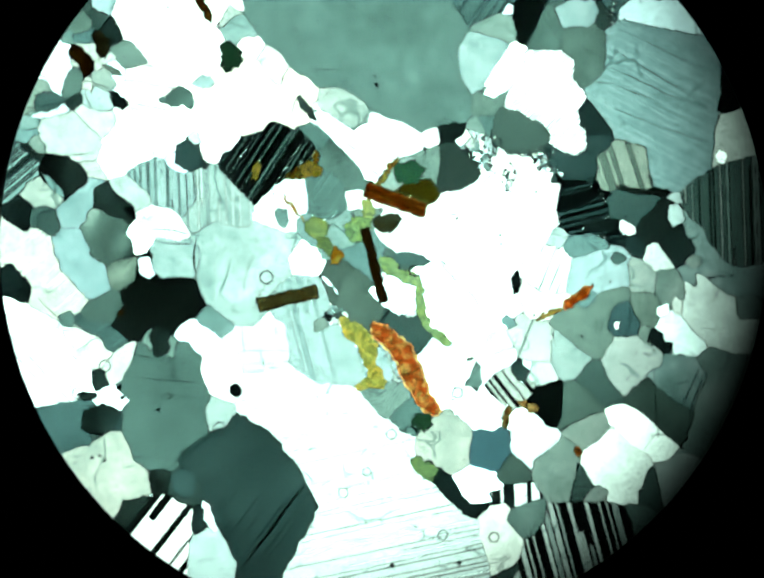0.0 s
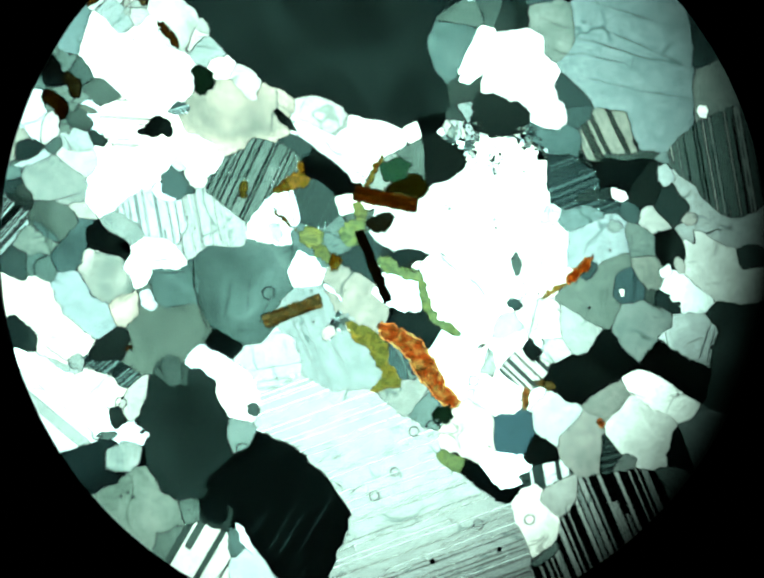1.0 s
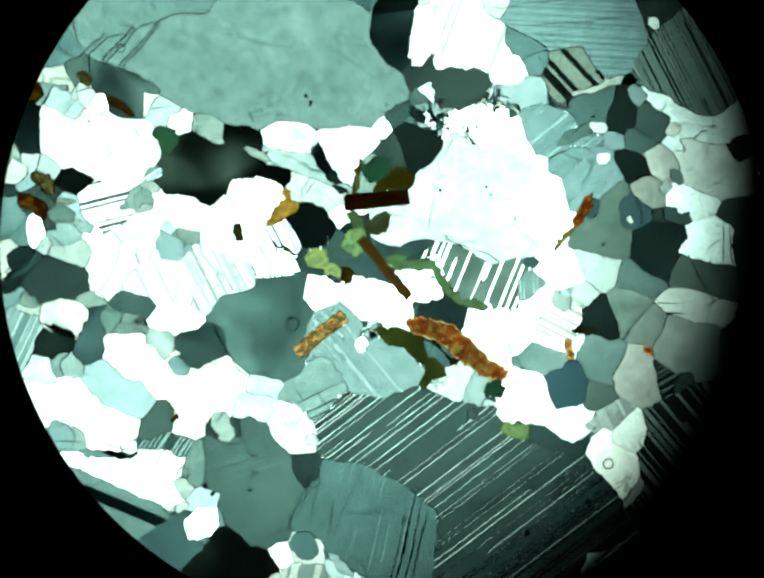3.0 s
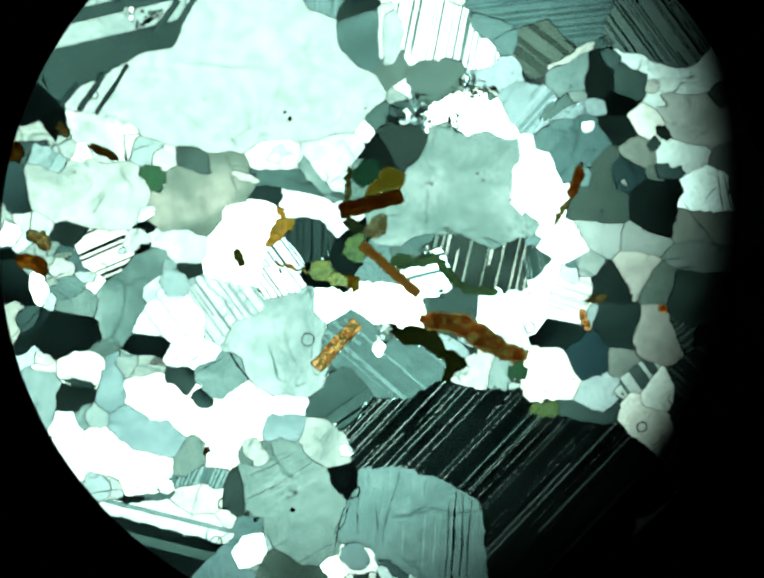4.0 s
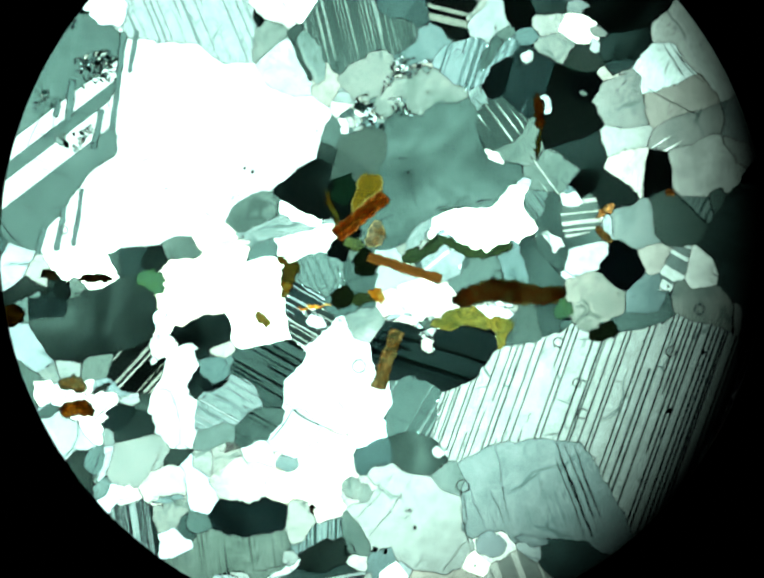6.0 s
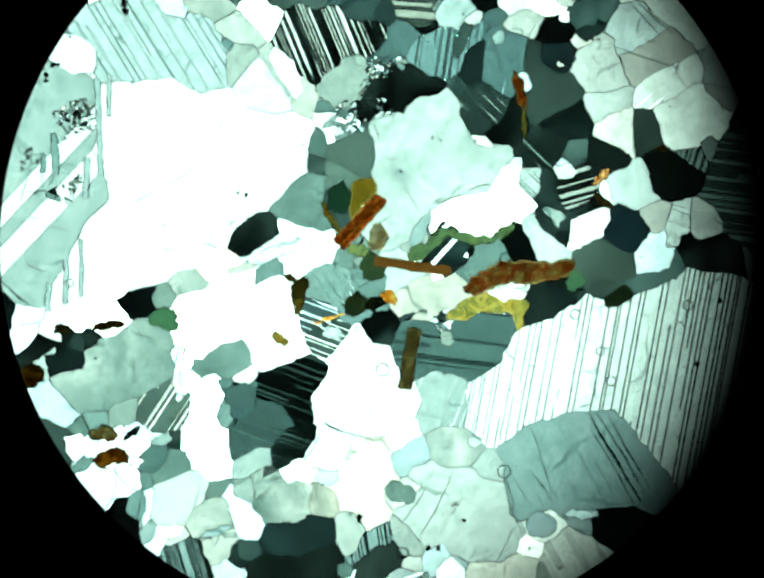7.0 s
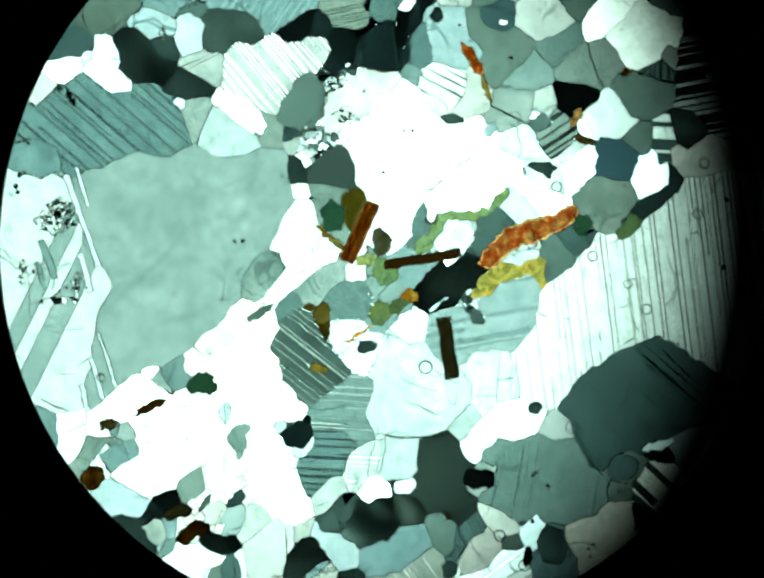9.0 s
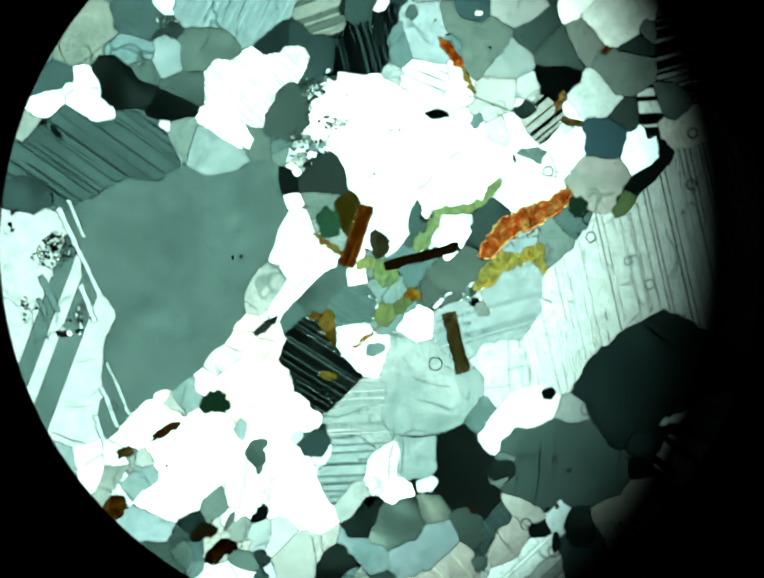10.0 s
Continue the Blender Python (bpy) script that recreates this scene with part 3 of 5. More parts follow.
grain("quartz", ((0.641, -2.452, 0.279, 0.239, 80), (0.417, -2.297, 0.387, 0.234, 46),), 74, 2.30, warmth=0.6)
grain("quartz", ((-0.577, -0.501, 0.329, 0.325, 17), (-0.369, -0.782, 0.226, 0.209, 76),), 84, 3.00, warmth=0.6)
grain("quartz", ((3.123, 3.993, 0.448, 0.336, 89),), 77, 1.70)
grain("quartz", ((3.108, 3.041, 0.448, 0.336, 89),), 81, 2.30)
grain("plagioclase", ((-4.404, 0.812, 0.318, 0.279, 79), (-4.325, 0.802, 0.217, 0.281, 109),), 6, 0.80, twin=(40, 0.05, 0.5, 32))
grain("quartz", ((1.384, 0.769, 0.232, 0.342, 62), (1.729, 0.359, 0.225, 0.156, 86), (1.594, 0.627, 0.249, 0.099, 44),), 69, 4.00)
grain("plagioclase", ((-2.537, 0.510, 0.249, 0.361, 57), (-2.820, 0.705, 0.267, 0.185, 1),), 74, 2.20, twin=(92, 0.085, 0.2, -4), warmth=-0.1)
grain("quartz", ((2.388, 3.556, 0.358, 0.381, 79),), 75, 1.30, warmth=0.7)
grain("plagioclase", ((2.278, -0.422, 0.330, 0.256, 70), (2.492, -0.370, 0.253, 0.198, 77),), 52, 0.80, twin=(10, 0.134, 0.04, 32))
grain("amber", ((0.193, -1.610, 0.303, 0.139, 119), (0.353, -1.901, 0.214, 0.110, 136), (-0.137, -1.168, 0.228, 0.092, 128), (0.068, -1.342, 0.374, 0.125, 127),), 50, 0.72, rank=3)
grain("quartz", ((2.157, -1.083, 0.369, 0.183, 137), (2.367, -0.813, 0.322, 0.181, 40),), 56, 0.36, warmth=0.5)
grain("quartz", ((1.104, -1.890, 0.262, 0.079, 127), (0.744, -1.628, 0.315, 0.186, 77), (1.107, -1.481, 0.249, 0.186, 31),), 65, 3.00)
grain("quartz", ((3.842, 1.826, 0.280, 0.448, 0),), 89, 1.30)
grain("plagioclase", ((-1.959, 0.412, 0.287, 0.179, 105), (-2.246, 0.435, 0.379, 0.188, 77),), 68, 1.30, twin=(92, 0.08, 0.3, 8), warmth=0.05)
grain("plagioclase", ((-1.666, -1.281, 0.352, 0.196, 129), (-1.418, -1.187, 0.299, 0.179, 133),), 44, 1.30, twin=(1, 0.146, 0.1, 8))
grain("quartz", ((1.714, 3.031, 0.332, 0.240, 80), (1.880, 3.241, 0.214, 0.192, 5),), 0, 1.50)
grain("quartz", ((1.289, -3.601, 0.344, 0.230, 91), (1.103, -3.289, 0.284, 0.143, 65),), 69, 4.00)
grain("quartz", ((-3.872, 1.213, 0.333, 0.244, 7), (-3.607, 1.063, 0.222, 0.169, 121),), 31, 1.08)
grain("plagioclase", ((2.820, -2.288, 0.157, 0.310, 50), (3.099, -2.477, 0.171, 0.233, 8), (2.650, -2.068, 0.221, 0.118, 172),), 45, 4.00, twin=(154, 0.168, 0.06, 32))
grain("quartz", ((2.630, -1.565, 0.302, 0.158, 112), (2.751, -1.366, 0.360, 0.182, 175),), 29, 1.08)
grain("quartz", ((-3.942, 1.998, 0.230, 0.324, 151), (-4.009, 1.843, 0.216, 0.179, 162),), 36, 2.30)
grain("quartz", ((3.209, -2.154, 0.268, 0.202, 102), (2.929, -1.885, 0.316, 0.182, 148),), 9, 1.08)
grain("plagioclase", ((-0.164, 1.057, 0.366, 0.165, 94), (0.088, 1.162, 0.143, 0.318, 52),), 56, 2.30)
grain("quartz", ((-3.504, -0.453, 0.246, 0.202, 122), (-3.783, -0.136, 0.268, 0.198, 93),), 62, 0.86, warmth=-0.3)
grain("quartz", ((-3.672, -1.216, 0.254, 0.163, 105), (-3.488, -1.327, 0.202, 0.279, 52),), 63, 1.70)
grain("quartz", ((3.177, -1.741, 0.318, 0.136, 141), (3.318, -1.527, 0.327, 0.165, 154),), 81, 5.50)
grain("quartz", ((-0.638, -0.023, 0.344, 0.177, 148), (-0.557, 0.148, 0.192, 0.187, 105),), 37, 0.49)
grain("quartz", ((2.956, 0.186, 0.315, 0.306, 128),), 61, 0.03)
grain("plagioclase", ((2.024, 0.422, 0.228, 0.166, 55), (2.458, 0.047, 0.216, 0.096, 164), (2.118, 0.197, 0.233, 0.155, 176),), 0, 0.80, twin=(14, 0.085, 0.3, 8))
grain("quartz", ((0.613, -1.585, 0.439, 0.216, 64),), 53, 4.00)
grain("plagioclase", ((1.313, 1.216, 0.270, 0.189, 77), (1.462, 1.068, 0.314, 0.138, 31),), 14, 0.60, wave=2.0)
grain("quartz", ((2.231, 4.287, 0.280, 0.336, 89),), 72, 1.30)
grain("quartz", ((1.842, -2.562, 0.258, 0.177, 16), (1.936, -2.761, 0.238, 0.194, 166),), 69, 1.08)
grain("quartz", ((-0.590, 0.779, 0.187, 0.220, 54), (-0.484, 0.618, 0.136, 0.239, 46), (-0.733, 0.963, 0.118, 0.154, 54),), 8, 3.00)
grain("plagioclase", ((2.807, 0.787, 0.256, 0.146, 91), (2.496, 0.872, 0.350, 0.153, 38),), 55, 0.55, twin=(108, 0.13, 0.4, 35), warmth=0.7)
grain("plagioclase", ((1.804, -0.376, 0.309, 0.180, 75), (1.597, -0.374, 0.251, 0.139, 96),), 65, 3.00, twin=(68, 0.08, 0.1, -20))
grain("quartz", ((2.545, 2.826, 0.347, 0.258, 79),), 9, 1.70)
grain("quartz", ((-2.591, 3.913, 0.392, 0.224, 59),), 69, 1.30)
grain("plagioclase", ((-0.799, 0.357, 0.264, 0.164, 2), (-0.792, 0.556, 0.215, 0.207, 45),), 23, 0.45, twin=(55, 0.123, 0.12, -6))
grain("quartz", ((-3.385, 2.847, 0.350, 0.246, 68),), 28, 1.08)
grain("quartz", ((-2.189, 1.333, 0.132, 0.374, 34), (-1.991, 1.180, 0.237, 0.154, 60),), 56, 2.30)
grain("plagioclase", ((-2.990, 1.785, 0.211, 0.137, 53), (-2.689, 1.704, 0.181, 0.155, 83), (-2.894, 1.543, 0.207, 0.138, 127),), 60, 2.30, twin=(169, 0.078, 0.25, 25))
grain("ylw", ((-0.331, -1.281, 0.238, 0.103, 98), (-0.563, -1.062, 0.168, 0.064, 116), (-0.335, -1.686, 0.140, 0.070, 25), (-0.236, -1.597, 0.169, 0.091, 113), (-0.404, -1.154, 0.217, 0.113, 135),), 35, 0.71, rank=3)
grain("quartz", ((3.295, -1.209, 0.336, 0.147, 170), (3.224, -1.099, 0.157, 0.222, 70),), 62, 4.00)
grain("quartz", ((3.170, -2.738, 0.252, 0.325, 170),), 30, 1.08)
grain("quartz", ((-3.386, 0.114, 0.256, 0.190, 26), (-3.262, -0.169, 0.230, 0.144, 25),), 84, 2.30, wave=4.0)
grain("quartz", ((-3.621, 2.722, 0.351, 0.232, 69),), 78, 0.65, warmth=0.3)
grain("plagioclase", ((-2.652, 0.193, 0.199, 0.182, 23), (-2.668, 0.141, 0.154, 0.289, 59),), 66, 2.60, twin=(92, 0.078, 0.16, 6))
grain("quartz", ((1.534, -2.184, 0.178, 0.168, 13), (1.587, -2.406, 0.237, 0.213, 33),), 40, 1.70)
grain("quartz", ((3.786, -0.442, 0.448, 0.179, 0),), 89, 1.30)
grain("quartz", ((0.712, 0.756, 0.203, 0.253, 47), (0.618, 0.891, 0.163, 0.175, 6),), 16, 0.18)
grain("quartz", ((-0.413, -0.249, 0.308, 0.256, 147),), 16, 1.08)
grain("quartz", ((-2.430, -0.273, 0.222, 0.159, 95), (-2.660, -0.240, 0.180, 0.238, 134),), 18, 1.70)
grain("quartz", ((1.038, 2.174, 0.274, 0.169, 177), (0.895, 1.865, 0.187, 0.154, 94),), 21, 1.30)
grain("quartz", ((3.322, -0.173, 0.145, 0.254, 37), (3.157, -0.010, 0.170, 0.226, 7),), 78, 0.18)
grain("quartz", ((2.288, 2.172, 0.344, 0.144, 86), (2.075, 2.298, 0.194, 0.130, 9),), 77, 1.08)
grain("quartz", ((-1.992, -1.639, 0.149, 0.219, 174), (-2.037, -1.432, 0.245, 0.169, 17),), 51, 2.30)
grain("quartz", ((-3.914, -2.206, 0.314, 0.235, 165),), 18, 0.86, warmth=-0.3)
grain("quartz", ((1.796, 3.501, 0.192, 0.169, 48), (1.453, 3.341, 0.264, 0.095, 76), (1.545, 3.571, 0.089, 0.177, 139),), 43, 2.30)
grain("plagioclase", ((1.379, -1.815, 0.252, 0.151, 6), (1.202, -1.658, 0.197, 0.176, 68),), 70, 1.80, twin=(128, 0.08, 0.42, -20))
grain("quartz", ((2.817, 0.298, 0.309, 0.235, 43),), 10, 0.86)
grain("quartz", ((-2.803, 3.240, 0.376, 0.192, 143),), 64, 0.86)
grain("quartz", ((-4.206, 1.626, 0.379, 0.188, 47),), 66, 0.86)
grain("quartz", ((1.063, -2.909, 0.236, 0.205, 15), (0.840, -2.812, 0.182, 0.124, 107),), 51, 5.50)
grain("plagioclase", ((1.633, -1.263, 0.217, 0.182, 53), (1.486, -1.081, 0.200, 0.153, 24),), 71, 2.30, twin=(68, 0.09, 0.08, -18))
grain("quartz", ((2.074, 0.837, 0.382, 0.183, 160),), 82, 0.86)
grain("quartz", ((-2.139, -3.634, 0.235, 0.291, 0),), 67, 1.70)
grain("quartz", ((-2.676, 3.588, 0.277, 0.205, 27), (-2.601, 3.489, 0.174, 0.062, 147),), 36, 2.30)
grain("quartz", ((1.725, 2.304, 0.185, 0.147, 161), (1.727, 2.459, 0.169, 0.232, 129),), 5, 5.50)
grain("quartz", ((2.974, 0.202, 0.235, 0.280, 0),), 52, 0.02)
grain("quartz", ((-3.931, 0.756, 0.204, 0.188, 14), (-3.750, 0.638, 0.188, 0.135, 22),), 87, 1.70)
grain("plagioclase", ((-4.402, 0.846, 0.252, 0.252, 0),), 6, 0.80, twin=(40, 0.05, 0.5, 32))
grain("quartz", ((1.166, 4.219, 0.224, 0.280, 89),), 17, 2.30)
grain("quartz", ((2.878, -2.878, 0.213, 0.291, 160),), 10, 1.08)
grain("quartz", ((0.462, -1.378, 0.387, 0.159, 42),), 68, 4.00)
grain("quartz", ((-3.578, 0.480, 0.269, 0.124, 47), (-3.746, 0.243, 0.187, 0.146, 36),), 18, 1.70)
grain("plagioclase", ((-0.001, -0.975, 0.123, 0.147, 29), (0.221, -1.193, 0.180, 0.105, 36), (0.196, -1.019, 0.244, 0.095, 66),), 16, 0.33, twin=(52, 0.146, 0.05, 8))
grain("quartz", ((2.143, 2.576, 0.360, 0.166, 6),), 16, 2.30)
grain("quartz", ((-2.789, 3.007, 0.341, 0.174, 98),), 64, 0.86)
grain("quartz", ((3.842, 1.126, 0.252, 0.235, 0),), 74, 1.70)
grain("plagioclase", ((0.062, -0.638, 0.252, 0.235, 0),), 69, 5.50, rank=2, twin=(160, 0.224, 0.2, 28))
grain("quartz", ((2.138, -1.854, 0.243, 0.131, 147), (2.027, -2.063, 0.179, 0.151, 110),), 10, 1.70)
grain("quartz", ((1.218, 2.448, 0.201, 0.203, 71), (1.069, 2.430, 0.149, 0.119, 173),), 26, 0.65)
grain("quartz", ((-2.808, 3.176, 0.336, 0.168, 160),), 43, 1.30)
grain("quartz", ((0.613, -2.911, 0.118, 0.100, 121), (0.344, -2.634, 0.040, 0.076, 169), (0.902, -3.119, 0.265, 0.056, 19), (0.661, -3.047, 0.178, 0.098, 133), (0.519, -2.758, 0.086, 0.103, 143),), 6, 0.29)
grain("quartz", ((-2.353, -1.054, 0.213, 0.151, 169), (-2.206, -1.197, 0.162, 0.146, 106),), 51, 2.30)
grain("quartz", ((-0.671, 1.527, 0.213, 0.148, 15), (-0.519, 1.410, 0.137, 0.177, 24),), 72, 1.70, warmth=0.3)
grain("quartz", ((1.153, -2.503, 0.231, 0.119, 76), (0.935, -2.433, 0.190, 0.147, 67),), 56, 0.18, warmth=-1.0)
grain("quartz", ((2.016, -1.487, 0.204, 0.127, 31), (1.901, -1.314, 0.217, 0.136, 100),), 66, 1.08)
grain("quartz", ((0.130, -2.106, 0.230, 0.239, 78),), 71, 0.65)
grain("quartz", ((0.374, 4.211, 0.190, 0.177, 22), (0.577, 4.117, 0.190, 0.111, 57),), 6, 2.30)
grain("lolive", ((0.265, -0.676, 0.206, 0.056, 100), (0.492, -1.145, 0.176, 0.056, 147), (-0.087, -0.337, 0.147, 0.084, 133), (0.319, -0.949, 0.170, 0.053, 121), (0.143, -0.475, 0.155, 0.070, 165),), 46, 0.45, rank=3)
grain("quartz", ((1.489, -0.661, 0.157, 0.114, 147), (1.760, -0.753, 0.243, 0.111, 176), (1.603, -0.868, 0.131, 0.065, 43),), 69, 3.00)
grain("quartz", ((-3.617, 2.061, 0.237, 0.170, 158), (-3.549, 1.801, 0.215, 0.059, 104),), 19, 2.30)
grain("quartz", ((0.853, -1.967, 0.274, 0.128, 157), (1.027, -2.084, 0.146, 0.121, 149),), 35, 3.00)
grain("plagioclase", ((1.210, -2.962, 0.308, 0.168, 0),), 45, 2.40, twin=(92, 0.146, 0.5, 43))
grain("quartz", ((2.722, -3.242, 0.224, 0.224, 0),), 62, 0.38)
grain("quartz", ((2.317, -2.184, 0.164, 0.106, 70), (2.149, -2.243, 0.216, 0.146, 157),), 58, 0.65, warmth=0.5)
grain("quartz", ((1.660, -1.817, 0.257, 0.091, 26), (1.715, -1.996, 0.165, 0.154, 156),), 86, 0.04)
grain("plagioclase", ((2.050, 0.846, 0.347, 0.140, 160),), 82, 0.80, twin=(148, 0.078, 0.35, 16))
grain("quartz", ((-4.152, 0.537, 0.158, 0.211, 57), (-4.032, 0.398, 0.175, 0.083, 35),), 29, 0.86)
grain("quartz", ((-1.906, 2.651, 0.196, 0.243, 30),), 66, 1.60)
grain("quartz", ((-3.259, -0.809, 0.140, 0.184, 96), (-3.444, -0.888, 0.192, 0.113, 15),), 13, 0.86)
grain("quartz", ((1.501, 2.549, 0.252, 0.183, 89),), 89, 1.70)
grain("quartz", ((-0.597, 1.146, 0.136, 0.129, 126), (-0.435, 0.877, 0.264, 0.050, 135), (-0.818, 1.336, 0.206, 0.074, 133),), 42, 2.30)
grain("plagioclase", ((-1.130, 0.428, 0.240, 0.100, 95), (-1.261, 0.581, 0.194, 0.112, 57),), 62, 3.00, twin=(92, 0.078, 0.2, 25))
grain("quartz", ((2.240, -1.608, 0.154, 0.137, 166), (2.409, -1.785, 0.220, 0.111, 159),), 10, 1.30)
grain("quartz", ((-3.942, 1.994, 0.179, 0.252, 160),), 36, 2.30)
grain("quartz", ((3.982, -0.818, 0.179, 0.252, 160),), 19, 1.30)
grain("quartz", ((0.006, -1.898, 0.231, 0.102, 56), (-0.148, -1.790, 0.198, 0.104, 9),), 72, 1.08)
grain("quartz", ((2.167, 3.027, 0.308, 0.140, 89),), 17, 1.70)
grain("quartz", ((1.480, -3.316, 0.190, 0.226, 93),), 82, 4.00)
grain("quartz", ((-0.414, -0.274, 0.252, 0.168, 165),), 24, 0.86)
grain("plagioclase", ((-3.272, -1.202, 0.142, 0.104, 85), (-3.660, -0.993, 0.149, 0.087, 143), (-3.399, -1.070, 0.148, 0.094, 161),), 14, 0.60, twin=(32, 0.067, 0.4, 32))
grain("quartz", ((-4.355, 1.210, 0.312, 0.133, 175),), 12, 2.30)
grain("quartz", ((0.334, 0.871, 0.228, 0.182, 71),), 38, 0.36)
grain("quartz", ((0.566, -1.674, 0.146, 0.280, 160),), 55, 3.00)
grain("quartz", ((-1.069, -0.292, 0.263, 0.154, 167),), 69, 5.50)
grain("plagioclase", ((2.117, -2.794, 0.224, 0.179, 0),), 19, 0.45, twin=(5, 0.067, 0.3, 32))
grain("quartz", ((1.804, 3.860, 0.284, 0.140, 101),), 59, 0.18)
grain("quartz", ((1.350, -3.830, 0.196, 0.196, 0),), 82, 1.70)
grain("quartz", ((-3.643, 2.690, 0.224, 0.168, 131),), 56, 1.70)
grain("quartz", ((1.268, 1.882, 0.112, 0.336, 139),), 47, 4.00, rank=2)
grain("quartz", ((-3.049, 0.517, 0.259, 0.145, 153),), 36, 0.86)
grain("quartz", ((-2.445, -2.873, 0.140, 0.145, 28), (-2.459, -2.786, 0.159, 0.106, 169),), 9, 0.86, rank=2)
grain("plagioclase", ((0.028, -0.678, 0.332, 0.112, 126),), 67, 2.30, twin=(52, 0.146, 0.05, 8))
grain("plagioclase", ((-1.307, 0.210, 0.181, 0.118, 12), (-1.421, 0.340, 0.160, 0.095, 76),), 62, 3.00, twin=(92, 0.078, 0.2, 25))
grain("quartz", ((-0.446, 0.404, 0.215, 0.168, 83),), 57, 3.00)
grain("quartz", ((2.386, 2.582, 0.179, 0.202, 0),), 6, 1.30)
grain("quartz", ((-1.814, 2.441, 0.225, 0.160, 104),), 66, 0.97)
grain("quartz", ((-3.410, -2.106, 0.213, 0.168, 10),), 0, 5.50, rank=2)
grain("gold", ((0.135, 0.551, 0.150, 0.072, 16), (0.335, 0.516, 0.142, 0.174, 61),), 13, 0.35, rank=2)
grain("quartz", ((-4.095, 1.583, 0.214, 0.166, 108),), 18, 0.38)
grain("quartz", ((3.125, -1.198, 0.252, 0.140, 0),), 83, 0.20)
grain("quartz", ((-3.663, 2.477, 0.157, 0.224, 160),), 21, 1.08)
grain("quartz", ((-4.172, 0.928, 0.173, 0.113, 137), (-4.256, 0.996, 0.153, 0.100, 134),), 4, 1.70)
grain("quartz", ((-2.643, -1.271, 0.265, 0.131, 129),), 17, 1.08, warmth=0.3)
grain("red", ((-0.011, 0.424, 0.375, 0.092, 161),), 23, 0.35, rank=3, straight=True)
grain("quartz", ((1.179, 1.857, 0.240, 0.069, 29), (1.305, 2.072, 0.194, 0.091, 58),), 52, 3.00)
grain("quartz", ((0.146, -2.162, 0.179, 0.190, 0),), 74, 0.86)
grain("quartz", ((-3.393, 2.885, 0.190, 0.179, 160),), 26, 1.70)
grain("quartz", ((2.264, 1.332, 0.273, 0.122, 135),), 83, 0.36)
grain("quartz", ((-4.460, -0.442, 0.104, 0.132, 17), (-4.436, -0.520, 0.159, 0.122, 85),), 3, 1.08, rank=2)
grain("quartz", ((0.860, -1.620, 0.269, 0.123, 49),), 82, 3.00)
grain("quartz", ((0.084, 0.781, 0.263, 0.125, 17),), 56, 0.65)
grain("quartz", ((-3.209, -1.472, 0.204, 0.162, 42),), 41, 1.08)
grain("quartz", ((1.560, 3.959, 0.236, 0.135, 118),), 38, 2.30)
grain("quartz", ((2.180, -0.088, 0.252, 0.125, 6),), 62, 0.49)
grain("quartz", ((2.591, -0.946, 0.226, 0.139, 121),), 57, 0.18, warmth=-0.5)
grain("quartz", ((-4.266, 1.320, 0.163, 0.192, 25),), 29, 0.65)
grain("quartz", ((3.165, -0.585, 0.221, 0.140, 124),), 10, 4.00)
grain("quartz", ((-3.447, 1.350, 0.285, 0.108, 154),), 52, 1.08)
grain("quartz", ((-2.546, 3.180, 0.220, 0.138, 74),), 33, 1.70)
grain("tan", ((-1.254, -0.706, 0.358, 0.084, 13),), 81, 0.85, rank=3, straight=True)
grain("quartz", ((-2.376, 1.600, 0.168, 0.179, 131),), 35, 5.50)
grain("quartz", ((3.009, -0.170, 0.244, 0.123, 110),), 37, 1.70)
grain("quartz", ((-3.159, -0.417, 0.189, 0.158, 75),), 82, 3.00, warmth=0.8)
grain("green", ((-1.905, 2.055, 0.151, 0.113, 59), (-1.930, 2.137, 0.138, 0.092, 137),), 8, 0.45, rank=2)
grain("quartz", ((-2.088, -0.975, 0.238, 0.122, 165),), 9, 4.00)
grain("quartz", ((-0.739, -0.582, 0.123, 0.235, 35),), 71, 5.50)
grain("pink", ((-0.124, 0.145, 0.099, 0.140, 85), (-0.086, 0.174, 0.104, 0.141, 116),), 9, 0.45, rank=2)
grain("quartz", ((1.112, 1.629, 0.204, 0.140, 15),), 17, 0.86)
grain("quartz", ((-0.913, 0.064, 0.123, 0.085, 74), (-0.794, -0.209, 0.080, 0.087, 93), (-1.055, 0.200, 0.110, 0.100, 171),), 36, 0.49)
grain("quartz", ((-2.099, -2.046, 0.168, 0.169, 91),), 32, 0.86)
grain("quartz", ((-4.138, 1.714, 0.168, 0.168, 0),), 18, 0.38)
grain("quartz", ((-0.112, -1.462, 0.220, 0.128, 122),), 16, 2.30)
grain("quartz", ((-1.426, 1.886, 0.284, 0.098, 123),), 44, 1.30)
grain("quartz", ((2.358, -2.946, 0.190, 0.146, 0),), 40, 0.65)
grain("brown", ((-3.673, 2.086, 0.132, 0.087, 124), (-3.599, 2.015, 0.186, 0.086, 111),), 4, 0.45, rank=2)
grain("quartz", ((-2.726, -1.140, 0.144, 0.116, 68), (-2.694, -1.286, 0.121, 0.088, 57),), 85, 0.86, rank=2)
grain("quartz", ((-2.402, 0.930, 0.151, 0.179, 0),), 83, 0.65, rank=2)
grain("quartz", ((-3.080, 2.102, 0.201, 0.134, 151),), 26, 0.49)
grain("quartz", ((-3.446, 1.578, 0.180, 0.147, 140),), 52, 0.86)
